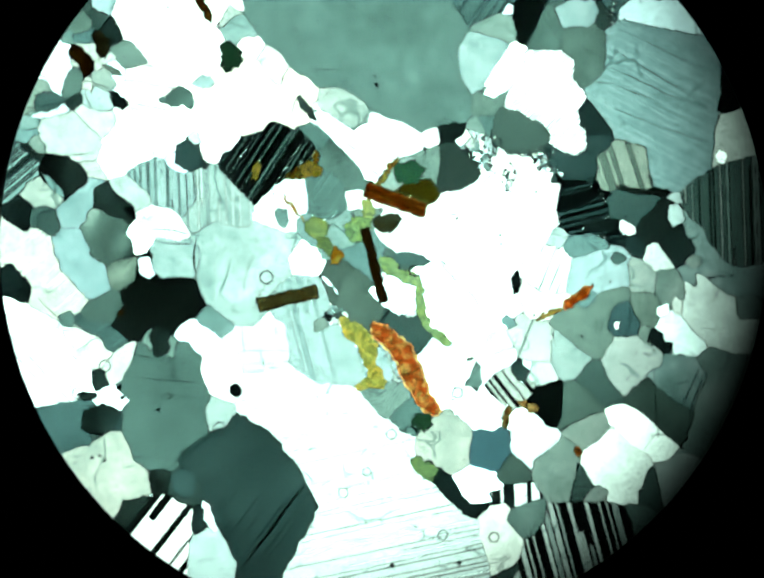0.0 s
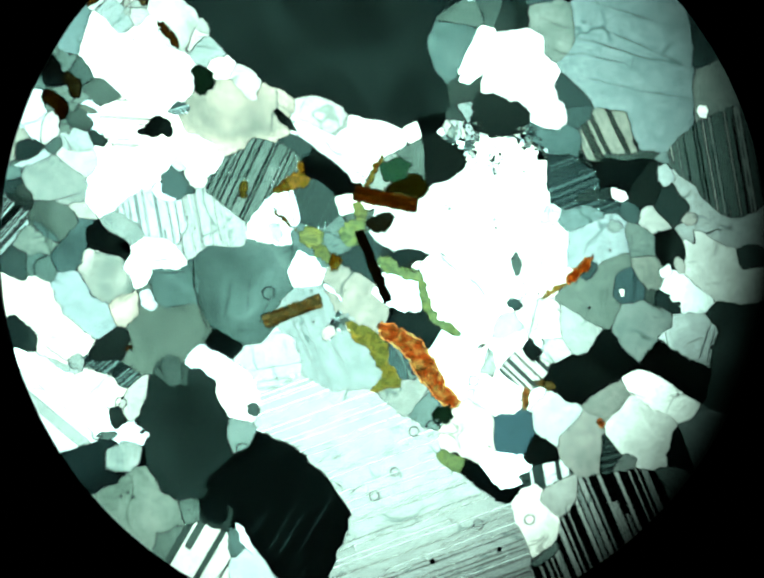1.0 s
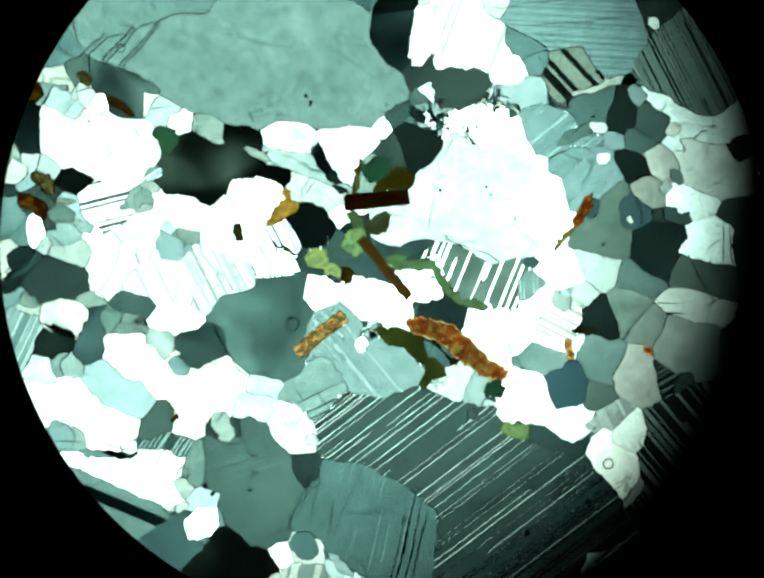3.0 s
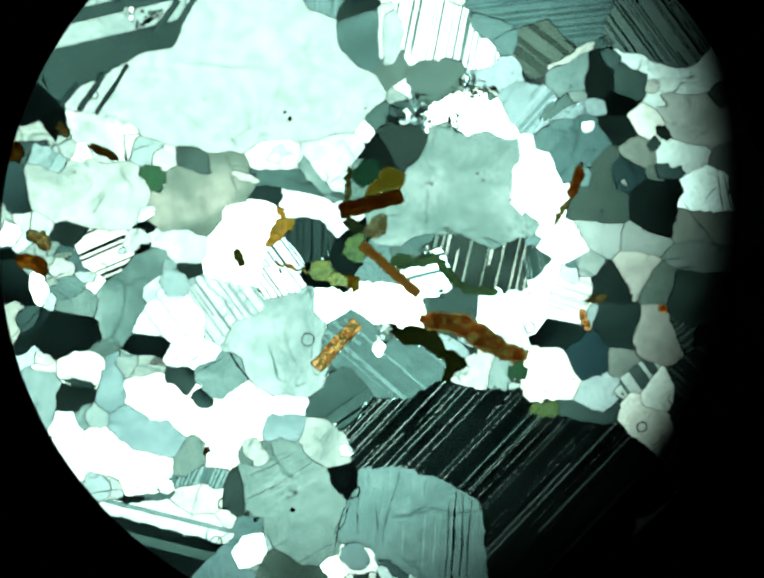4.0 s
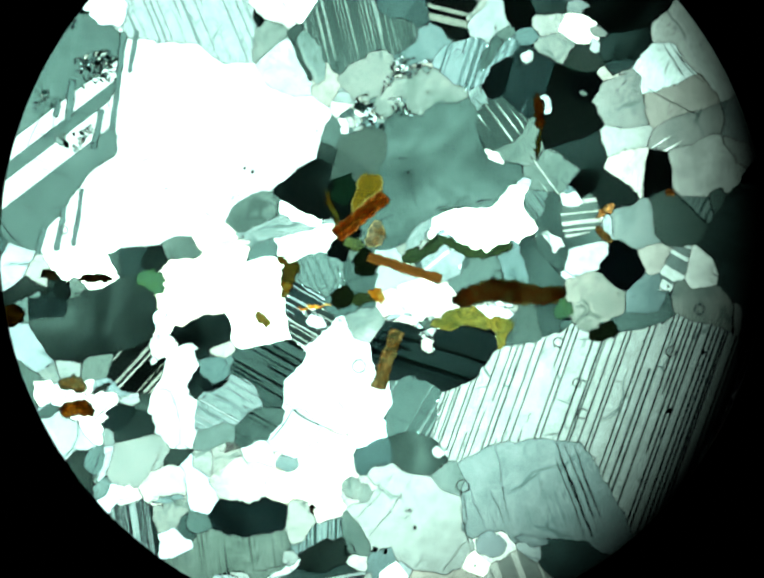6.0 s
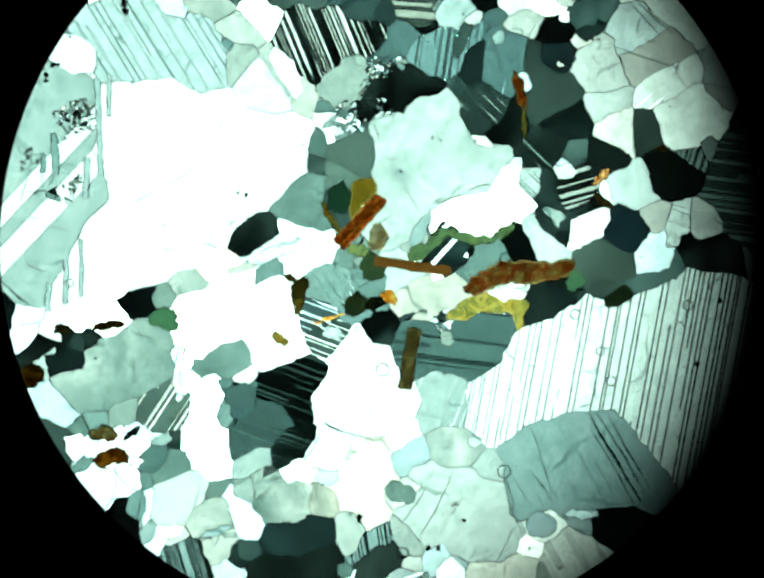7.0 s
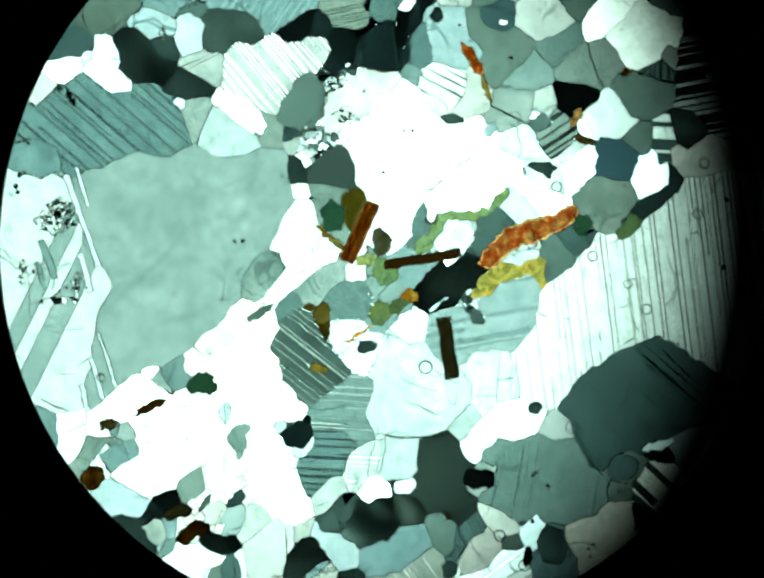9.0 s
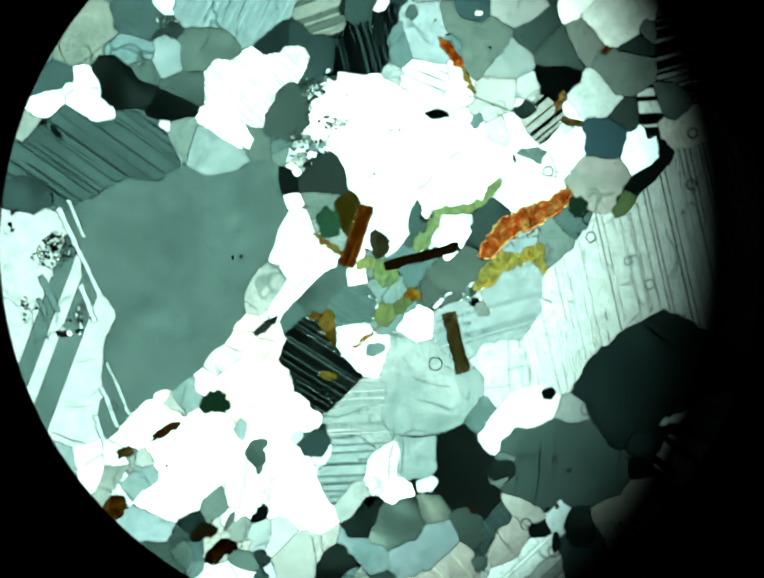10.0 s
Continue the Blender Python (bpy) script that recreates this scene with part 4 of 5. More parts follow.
grain("quartz", ((-3.228, 0.312, 0.157, 0.169, 123),), 4, 0.86)
grain("quartz", ((-3.487, 2.544, 0.176, 0.150, 117),), 82, 1.08)
grain("quartz", ((-3.299, 2.362, 0.181, 0.146, 168),), 88, 1.08)
grain("quartz", ((-0.374, 1.123, 0.171, 0.071, 94), (-0.355, 0.841, 0.198, 0.071, 99),), 26, 5.50)
grain("quartz", ((1.873, 2.836, 0.146, 0.179, 119),), 77, 1.08)
grain("quartz", ((-4.395, -0.546, 0.234, 0.112, 148),), 3, 1.08)
grain("quartz", ((-3.642, 2.362, 0.167, 0.155, 115),), 9, 2.30)
grain("quartz", ((1.318, -2.718, 0.205, 0.125, 39),), 9, 1.08)
grain("quartz", ((-2.543, 1.612, 0.134, 0.104, 44), (-2.444, 1.612, 0.144, 0.080, 123),), 9, 1.70, rank=2)
grain("quartz", ((2.795, -0.465, 0.214, 0.119, 120),), 31, 0.86)
grain("dkred", ((-0.258, -0.330, 0.448, 0.056, 104),), 7, 0.45, rank=4, straight=True)
grain("quartz", ((-3.375, 0.481, 0.194, 0.129, 144),), 5, 0.86)
grain("quartz", ((-4.153, 1.073, 0.200, 0.121, 99),), 12, 2.30)
grain("plagioclase", ((1.148, -1.244, 0.178, 0.134, 51),), 42, 1.30, twin=(68, 0.056, 0.22, -18))
grain("quartz", ((-0.444, 0.249, 0.149, 0.159, 92),), 31, 0.49)
grain("green", ((0.146, 0.734, 0.157, 0.146, 0),), 51, 0.15, rank=2)
grain("quartz", ((-3.047, -3.136, 0.212, 0.107, 50),), 86, 1.70)
grain("quartz", ((-4.298, 0.263, 0.202, 0.112, 98),), 2, 2.30)
grain("quartz", ((-3.738, 1.835, 0.188, 0.120, 58),), 85, 5.50)
grain("plagioclase", ((-3.195, -1.863, 0.244, 0.092, 175),), 45, 2.30)
grain("lolive", ((-0.442, 0.090, 0.140, 0.157, 150),), 57, 0.45, rank=3)
grain("quartz", ((2.884, -0.805, 0.183, 0.119, 112),), 68, 0.65, warmth=0.6)
grain("quartz", ((-2.486, -2.874, 0.155, 0.137, 119),), 5, 3.00)
grain("lolive", ((0.371, -2.698, 0.124, 0.092, 128), (0.261, -2.627, 0.117, 0.078, 134),), 61, 0.40, rank=2)
grain("quartz", ((2.305, 1.058, 0.185, 0.109, 29),), 78, 0.36)
grain("quartz", ((-4.075, 1.403, 0.227, 0.075, 7), (-3.865, 1.442, 0.073, 0.042, 13),), 30, 1.70)
grain("quartz", ((-4.041, 0.189, 0.169, 0.119, 140),), 79, 0.65)
grain("quartz", ((-3.444, -2.183, 0.175, 0.114, 39),), 7, 1.08)
grain("tan", ((-3.385, 2.200, 0.151, 0.075, 96), (-3.434, 2.285, 0.107, 0.077, 143),), 3, 0.45, rank=2)
grain("quartz", ((-2.580, 3.629, 0.134, 0.146, 160),), 9, 1.70)
grain("quartz", ((-3.376, 1.792, 0.184, 0.105, 157),), 16, 2.30)
grain("quartz", ((1.672, -1.570, 0.185, 0.104, 145),), 57, 1.30)
grain("quartz", ((-2.611, 3.006, 0.200, 0.096, 26),), 64, 0.86)
grain("quartz", ((0.157, -0.258, 0.213, 0.090, 175),), 14, 0.65, rank=2)
grain("quartz", ((-1.814, 2.414, 0.112, 0.168, 30),), 43, 4.00)
grain("quartz", ((-0.465, 0.398, 0.112, 0.168, 0),), 57, 3.00)
grain("quartz", ((2.918, 0.510, 0.224, 0.084, 0),), 87, 1.08)
grain("quartz", ((-0.078, -1.450, 0.078, 0.235, 20),), 27, 1.08)
grain("lolive", ((-0.918, 0.118, 0.146, 0.123, 170),), 61, 0.45, rank=3)
grain("quartz", ((0.302, 0.902, 0.090, 0.196, 165),), 56, 0.65)
grain("brown", ((-3.097, 3.235, 0.157, 0.112, 130),), 55, 0.15, rank=2)
grain("quartz", ((-2.877, -0.406, 0.099, 0.077, 154), (-2.897, -0.315, 0.084, 0.118, 31),), 40, 1.70, rank=2)
grain("quartz", ((-1.703, 2.198, 0.166, 0.103, 132),), 56, 2.30)
grain("quartz", ((-2.568, 2.954, 0.191, 0.090, 118),), 61, 1.08)
grain("quartz", ((0.380, 1.107, 0.168, 0.101, 75),), 64, 3.00)
grain("feldspar", ((-0.152, 3.618, 0.555, 0.031, 25),), 43, 1.10, rank=2, straight=True, warmth=0.05)
grain("quartz", ((-3.235, 1.850, 0.082, 0.064, 132), (-3.218, 1.750, 0.132, 0.040, 99), (-3.268, 1.954, 0.071, 0.060, 140), (-3.178, 1.648, 0.047, 0.038, 149),), 42, 2.30)
grain("quartz", ((2.768, -0.044, 0.154, 0.107, 145),), 81, 0.65)
grain("quartz", ((0.574, 1.198, 0.140, 0.116, 115),), 7, 0.27)
grain("quartz", ((-4.125, 0.249, 0.159, 0.100, 40),), 75, 0.49)
grain("quartz", ((1.277, 2.638, 0.101, 0.157, 160),), 56, 2.30)
grain("quartz", ((-3.674, 2.470, 0.134, 0.118, 0),), 8, 3.00, rank=2)
grain("quartz", ((-3.326, -2.104, 0.160, 0.097, 177),), 7, 1.08)
grain("quartz", ((-2.391, 0.983, 0.159, 0.098, 177),), 75, 0.49)
grain("quartz", ((-2.629, 1.029, 0.195, 0.078, 21),), 56, 2.30)
grain("quartz", ((-2.212, -3.282, 0.177, 0.086, 54),), 86, 1.70)
grain("quartz", ((-3.786, 2.272, 0.123, 0.123, 131),), 35, 0.38)
grain("quartz", ((1.854, -0.123, 0.090, 0.168, 0),), 74, 2.30)
grain("quartz", ((-2.747, -2.825, 0.147, 0.102, 85),), 2, 5.50)
grain("yellow", ((-1.002, 0.773, 0.146, 0.101, 0),), 68, 0.60, rank=3)
grain("quartz", ((2.397, 0.146, 0.202, 0.073, 5),), 85, 0.29, rank=2)
grain("quartz", ((-2.344, 1.152, 0.193, 0.075, 71),), 56, 1.30)
grain("quartz", ((-0.960, 1.151, 0.154, 0.093, 148),), 24, 0.36)
grain("quartz", ((-3.186, 0.314, 0.123, 0.112, 0),), 87, 1.30)
grain("quartz", ((-2.966, -0.023, 0.144, 0.093, 128),), 36, 4.00)
grain("red", ((2.083, -0.694, 0.224, 0.056, 42),), 49, 0.60, rank=3)
grain("quartz", ((-2.168, 0.965, 0.135, 0.092, 3),), 38, 2.30)
grain("quartz", ((-4.222, 1.406, 0.123, 0.101, 0),), 29, 0.65)
grain("quartz", ((2.794, 0.414, 0.101, 0.123, 0),), 20, 2.30)
grain("quartz", ((0.762, -1.394, 0.134, 0.090, 0),), 6, 5.50)
grain("quartz", ((2.946, -1.282, 0.056, 0.213, 25),), 18, 1.30)
grain("quartz", ((-3.469, 0.761, 0.162, 0.070, 153),), 52, 0.86)
grain("quartz", ((2.918, 0.370, 0.123, 0.090, 150),), 20, 1.30)
grain("quartz", ((1.719, 3.734, 0.090, 0.123, 89),), 58, 2.30)
grain("brown", ((-2.234, 2.638, 0.056, 0.196, 30),), 58, 0.15, rank=2)
grain("quartz", ((-4.362, 1.221, 0.140, 0.078, 0),), 27, 0.65)
grain("quartz", ((0.104, -0.312, 0.085, 0.065, 4), (-0.066, -0.270, 0.086, 0.063, 142),), 16, 0.65)
grain("quartz", ((-2.534, 0.842, 0.153, 0.070, 127),), 62, 2.30, warmth=-0.4)
grain("quartz", ((-2.432, 2.773, 0.134, 0.080, 161),), 67, 5.50)
grain("lolive", ((-0.818, -0.106, 0.146, 0.073, 138),), 67, 0.45, rank=3)
grain("quartz", ((3.214, 0.258, 0.084, 0.123, 0),), 47, 1.30, rank=2)
grain("green", ((0.291, -2.122, 0.112, 0.090, 0),), 14, 0.35, rank=3)
grain("quartz", ((-3.420, -1.614, 0.113, 0.088, 78),), 3, 1.70)
grain("lolive", ((-0.314, 0.314, 0.067, 0.146, 10),), 39, 0.45, rank=3)
grain("plagioclase", ((-2.218, 1.781, 0.123, 0.078, 10),), 14, 3.00, rank=2, twin=(8, 0.05, 0.4, 32))
grain("quartz", ((1.422, -1.546, 0.078, 0.123, 10),), 4, 1.70, rank=2)
grain("quartz", ((2.254, -0.708, 0.074, 0.055, 58), (2.191, -0.754, 0.086, 0.060, 47),), 18, 1.30, rank=2)
grain("quartz", ((-2.150, -3.214, 0.045, 0.202, 20),), 43, 2.30, rank=2)
grain("orange", ((-1.154, 0.722, 0.134, 0.067, 10),), 79, 0.45, rank=3)
grain("feldspar", ((-0.638, 3.964, 0.235, 0.038, 24),), 30, 0.45, rank=2, straight=True, warmth=0.05)
grain("quartz", ((-1.310, 0.230, 0.078, 0.112, 15),), 81, 4.00, rank=2)
grain("quartz", ((-3.802, -0.946, 0.101, 0.084, 0),), 79, 1.70, rank=2)
grain("quartz", ((2.638, 0.118, 0.123, 0.067, 160),), 46, 2.30, rank=2)
grain("quartz", ((1.378, -0.526, 0.056, 0.146, 175),), 89, 3.00, rank=2)
grain("quartz", ((-1.864, -1.776, 0.059, 0.087, 18), (-1.885, -1.798, 0.047, 0.055, 72),), 0, 2.00, rank=2)
grain("quartz", ((-3.942, 0.605, 0.168, 0.045, 140),), 24, 0.65, rank=2)
grain("feldspar", ((-1.954, 3.284, 0.267, 0.028, 21),), 41, 1.10, rank=2, straight=True, warmth=0.05)
grain("orange", ((-0.694, -0.202, 0.067, 0.112, 0),), 23, 0.60, rank=3)
grain("feldspar", ((-0.750, 3.529, 0.227, 0.033, 21),), 43, 1.10, rank=2, straight=True, warmth=0.05)
grain("quartz", ((2.554, -0.235, 0.101, 0.073, 0),), 82, 2.30, rank=2)
grain("quartz", ((-1.042, 1.490, 0.050, 0.146, 35),), 4, 1.30, rank=2)
grain("orange", ((-0.106, 0.750, 0.213, 0.034, 52),), 45, 0.27, rank=3)
grain("feldspar", ((-1.743, 3.182, 0.338, 0.021, 23),), 41, 1.10, rank=2, straight=True, warmth=0.05)
grain("quartz", ((-0.894, -1.017, 0.078, 0.090, 131),), 80, 3.00, rank=2)
grain("quartz", ((1.467, -1.511, 0.109, 0.064, 28),), 44, 2.30)
grain("quartz", ((1.363, -2.085, 0.142, 0.048, 20),), 45, 5.50)
grain("quartz", ((3.730, 0.918, 0.067, 0.101, 0),), 46, 5.50, rank=2)
grain("quartz", ((3.422, -0.274, 0.101, 0.067, 0),), 70, 1.70, rank=2)
grain("quartz", ((-3.209, 1.606, 0.044, 0.053, 94), (-3.176, 1.515, 0.121, 0.036, 128),), 4, 1.08)
grain("quartz", ((-3.550, -1.826, 0.112, 0.056, 170),), 88, 1.30, rank=2)
grain("quartz", ((3.226, 0.454, 0.078, 0.078, 0),), 25, 1.70, rank=2)
grain("quartz", ((3.237, -0.806, 0.067, 0.090, 0),), 38, 1.70, rank=2)
grain("tan", ((1.518, -1.954, 0.134, 0.045, 160),), 22, 1.00, rank=3)
grain("tan", ((1.266, -2.083, 0.045, 0.134, 170),), 74, 1.30, rank=3)
grain("tan", ((-2.473, 3.112, 0.067, 0.090, 0),), 59, 0.15, rank=2)
grain("quartz", ((-3.149, 1.423, 0.094, 0.064, 32),), 64, 3.00)
grain("quartz", ((-3.344, 2.054, 0.141, 0.042, 17),), 19, 2.30)
grain("quartz", ((1.277, -0.974, 0.084, 0.067, 0),), 16, 1.30, rank=2)
grain("yellow", ((-1.618, 0.762, 0.050, 0.112, 170),), 31, 0.45, rank=3)
grain("feldspar", ((0.223, 3.648, 0.243, 0.021, 22),), 41, 1.10, rank=2, straight=True, warmth=0.05)
grain("yellow", ((1.770, -0.874, 0.179, 0.028, 25),), 49, 0.50, rank=3)
grain("quartz", ((-3.282, 1.910, 0.123, 0.039, 155),), 70, 0.38, rank=2, warmth=0.8)
grain("feldspar", ((-2.195, 3.408, 0.163, 0.028, 19),), 41, 1.10, rank=2, straight=True, warmth=0.05)
grain("quartz", ((3.069, -0.851, 0.073, 0.062, 0),), 40, 4.00, rank=2)
grain("orange", ((-0.924, 0.902, 0.039, 0.101, 0),), 70, 0.60, rank=3)
grain("orange", ((-1.170, 0.314, 0.224, 0.017, 132),), 19, 1.30, rank=3)
grain("quartz", ((-2.229, 0.844, 0.048, 0.031, 152), (-2.244, 0.826, 0.058, 0.034, 155),), 83, 0.65, rank=2)
grain("quartz", ((-3.705, 1.547, 0.089, 0.036, 39),), 84, 0.97)
grain("red", ((2.094, -2.486, 0.045, 0.067, 0),), 75, 1.70, rank=3)
grain("feldspar", ((-0.789, 4.052, 0.105, 0.028, 25),), 30, 0.45, rank=2, straight=True, warmth=0.05)
grain("quartz", ((-2.682, 1.574, 0.056, 0.034, 0),), 9, 1.70, rank=2)
grain("brown", ((-3.171, -0.873, 0.039, 0.045, 131),), 70, 0.35, rank=3)
grain("quartz", ((2.542, -1.019, 0.034, 0.045, 0),), 46, 3.00, rank=3)
granular(1.014, 0.997, 0.336, 0.291, 38, 0.056, 54, gain=1.7)
granular(1.882, 0.818, 0.269, 0.146, 24, 0.056, 73, gain=1.0)
granular(1.462, 0.874, 0.392, 0.179, 34, 0.062, 79, gain=1.2)
granular(-0.762, -0.862, 0.19, 0.146, 26, 0.045, 130, gain=1.0)
granular(1.188, 3.855, 0.123, 0.101, 6, 0.067, 245, gain=1.0)
granular(0.624, 3.555, 0.168, 0.101, 6, 0.09, 246, gain=1.2)
granular(-0.229, 3.956, 0.19, 0.157, 10, 0.101, 298, gain=2.0)
granular(-0.992, 3.796, 0.146, 0.078, 5, 0.078, 299, gain=2.0)
granular(-0.735, 4.186, 0.146, 0.056, 5, 0.067, 300, gain=2.0)
granular(-0.163, 3.929, 0.202, 0.157, 34, 0.045, 401, gain=0.9, rank=2)
granular(-0.914, 3.620, 0.190, 0.050, 14, 0.039, 402, gain=0.9, rank=2)
granular(-0.082, 3.836, 0.168, 0.168, 26, 0.045, 403, gain=0.9, rank=2)
granular(-0.223, 4.084, 0.101, 0.078, 14, 0.034, 404, gain=1.2, rank=2)
granular(-0.799, 4.251, 0.134, 0.034, 12, 0.034, 405, gain=1.4, rank=2)
granular(1.294, 0.678, 0.078, 0.179, 18, 0.034, 406, gain=1.0, rank=2)
granular(1.518, 0.974, 0.235, 0.056, 18, 0.034, 407, gain=1.0, rank=2)
granular(1.042, 1.042, 0.190, 0.168, 26, 0.039, 411, gain=0.9, rank=2)
granular(2.472, 2.585, 0.078, 0.157, 16, 0.034, 408, gain=1.4, rank=2)
granular(2.027, 2.871, 0.101, 0.056, 10, 0.028, 409, gain=1.2, rank=2)
granular(1.707, 0.892, 0.146, 0.146, 22, 0.034, 410, gain=0.8, rank=2)
build_mosaic()


def bubble(x, y, r):
    """A small air bubble in the cement: a dark ring of light bent aside, about a clear middle."""
    v, f = [], []
    for i in range(28):
        a = 2 * math.pi * i / 28
        v += [((r + 0.008 * math.cos(b)) * math.cos(a), (r + 0.008 * math.cos(b)) * math.sin(a), 0.006 * math.sin(b)) for b in (0, math.pi / 2, math.pi, 1.5 * math.pi)]
    for i in range(28):
        j = (i + 1) % 28
        f += [(i * 4 + k, j * 4 + k, j * 4 + (k + 1) % 4, i * 4 + (k + 1) % 4) for k in range(4)]
    mesh_ob("air_bubble", v, f, [RIM], section, (x, y, 0.016), smooth=True)["label"] = "round air bubble in the cement"


bubble(1.116, -3.449, 0.056)
bubble(0.529, -3.424, 0.056)
bubble(-0.342, -2.696, 0.048)
bubble(-0.611, -2.935, 0.056)
bubble(-0.060, -2.267, 0.056)
bubble(0.697, -1.786, 0.058)
bubble(0.229, -1.284, 0.062)
bubble(0.213, -0.385, 0.067)
bubble(-1.493, -0.466, 0.073)
bubble(-2.037, -2.202, 0.072)
bubble(-3.347, -1.481, 0.064)
bubble(-3.663, -1.795, 0.062)
bubble(-1.941, 3.236, 0.045)


def crack(x0, y0, x1, y1, width, wiggle, seed, name="crack_or_lamella"):
    """A dark crack that wanders from one point to another and thins out at its ends."""
    rng = random.Random(seed)
    n = max(6, int(math.hypot(x1 - x0, y1 - y0) / 0.05))
    dx, dy = x1 - x0, y1 - y0
    l = math.hypot(dx, dy)
    side, drift, bow = 0.0, 0.0, rng.uniform(-1, 1) * wiggle * 2.5
    rows = []
    for i in range(n + 1):
        t = i / n
        drift = 0.7 * drift + rng.uniform(-1, 1) * wiggle * 0.5
        side = drift + bow * 4 * t * (1 - t)
        w = 0.65 * width * (0.35 + 0.65 * math.sin(math.pi * min(max(t, 0.05), 0.95))) * rng.uniform(0.6, 1.25)
        rows.append((x0 + dx * t - dy / l * side, y0 + dy * t + dx / l * side, w))
    v, f = [], []
    for x, y, w in rows:
        nx, ny = -dy / l * w / 2, dx / l * w / 2
        v += [(x + nx - x0, y + ny - y0, 0), (x - nx - x0, y - ny - y0, 0), (x - x0, y - y0, 0.004)]
    for i in range(n):
        a, b = 3 * i, 3 * i + 3
        f += [(a, a + 2, b + 2, b), (a + 2, a + 1, b + 1, b + 2), (a + 1, a, b, b + 1)]
    mesh_ob(name, v, f, [CRACK], section, (x0, y0, 0.009))["label"] = "fine dark crack or twin lamella in the slice"


crack(0.044, -1.462, -0.097, -1.571, 0.021, 0.009, 0)
crack(0.137, -1.616, -0.005, -1.724, 0.021, 0.009, 1)
crack(0.223, -1.737, 0.097, -1.852, 0.021, 0.009, 2)
crack(-0.048, -1.308, -0.154, -1.401, 0.021, 0.009, 3)
crack(-1.035, 3.105, 0.016, 2.276, 0.012, 0.018, 4)
crack(0.016, 2.276, -0.466, 1.864, 0.009, 0.027, 5)
crack(-1.185, 2.491, -1.106, 2.154, 0.012, 0.009, 6)
crack(-1.099, 2.602, -0.821, 2.457, 0.007, 0.013, 7)
crack(-0.638, 1.882, -0.403, 2.094, 0.009, 0.022, 8)
crack(0.118, 1.350, 0.510, 1.602, 0.009, 0.009, 9)
crack(-0.302, 2.666, -0.011, 2.442, 0.009, 0.018, 10)
crack(-1.254, 2.666, -1.142, 2.218, 0.012, 0.022, 11)
crack(-0.974, 1.938, -0.638, 1.910, 0.017, 0.013, 12)
crack(-2.302, 0.034, -2.290, -0.554, 0.034, 0.018, 13)
crack(-2.822, -0.034, -2.318, -0.078, 0.025, 0.013, 14)
crack(-2.822, 0.090, -2.402, 0.034, 0.021, 0.009, 15)
crack(-0.918, 1.042, -0.694, 1.098, 0.017, 0.009, 16)
crack(-0.722, 0.818, -0.554, 0.930, 0.017, 0.004, 17)
crack(-0.470, 1.254, -0.274, 1.490, 0.017, 0.009, 18)
crack(0.734, -0.582, 0.902, -0.806, 0.017, 0.036, 19)
crack(0.482, -0.274, 0.594, -0.370, 0.029, 0.009, 20)
crack(-1.534, -1.394, -1.506, -1.506, 0.025, 0.009, 21)
crack(-0.666, -2.066, -0.526, -2.038, 0.017, 0.013, 22)
crack(-1.758, -0.638, -1.646, -0.190, 0.017, 0.013, 23)
crack(-1.646, -0.862, -1.506, -0.582, 0.021, 0.013, 24)
crack(-4.110, -0.722, -3.830, -0.974, 0.029, 0.018, 25)
crack(-4.558, -0.526, -4.222, -0.694, 0.025, 0.009, 26)
crack(-2.822, 1.126, -2.778, 0.874, 0.017, 0.018, 27)
crack(-2.778, 0.874, -2.542, 0.902, 0.017, 0.009, 28)
crack(2.666, -1.450, 2.778, -1.310, 0.013, 0.009, 29)
crack(3.254, -1.982, 3.506, -1.478, 0.025, 0.009, 30)
crack(2.134, 1.882, 2.442, 1.770, 0.021, 0.018, 31)
crack(2.386, 1.518, 3.646, 1.070, 0.017, 0.009, 32)
crack(2.470, 2.162, 3.674, 1.434, 0.017, 0.009, 33)
crack(2.554, 2.386, 3.506, 1.938, 0.017, 0.009, 34)
crack(2.442, 1.938, 3.282, 1.574, 0.025, 0.013, 35)
crack(2.442, 1.770, 2.946, 1.574, 0.021, 0.009, 36)
crack(-3.662, 1.798, -3.298, 1.714, 0.021, 0.013, 37)
crack(-3.578, 1.658, -3.494, 1.434, 0.021, 0.009, 38)
crack(-4.390, 1.462, -3.774, 1.574, 0.025, 0.013, 39)
crack(-3.774, 0.930, -3.466, 0.974, 0.025, 0.009, 40)
crack(-3.158, -1.590, -2.262, -1.674, 0.021, 0.018, 41)
crack(-3.046, -2.514, -2.486, -2.570, 0.017, 0.018, 42)
crack(-3.130, -1.310, -2.318, -1.450, 0.017, 0.018, 43)
crack(-2.150, -2.822, -1.926, -2.486, 0.025, 0.018, 44)
crack(-2.486, -2.486, -2.094, -2.234, 0.029, 0.027, 45)
crack(-2.094, -2.878, -1.646, -2.486, 0.017, 0.013, 46)
crack(-1.758, -2.542, -1.422, -2.262, 0.017, 0.013, 47)
# the next four stand in for a bundle of dark twin lamellae
crack(-1.758, -3.774, -1.058, -2.850, 0.061, 0.013, 48)
crack(-1.674, -3.802, -1.019, -2.934, 0.040, 0.009, 49)
crack(-1.590, -3.830, -0.974, -3.046, 0.034, 0.009, 50)
crack(-1.814, -3.718, -1.198, -2.934, 0.027, 0.009, 51)
crack(0.174, -3.298, 0.230, -3.382, 0.021, 0.009, 52)
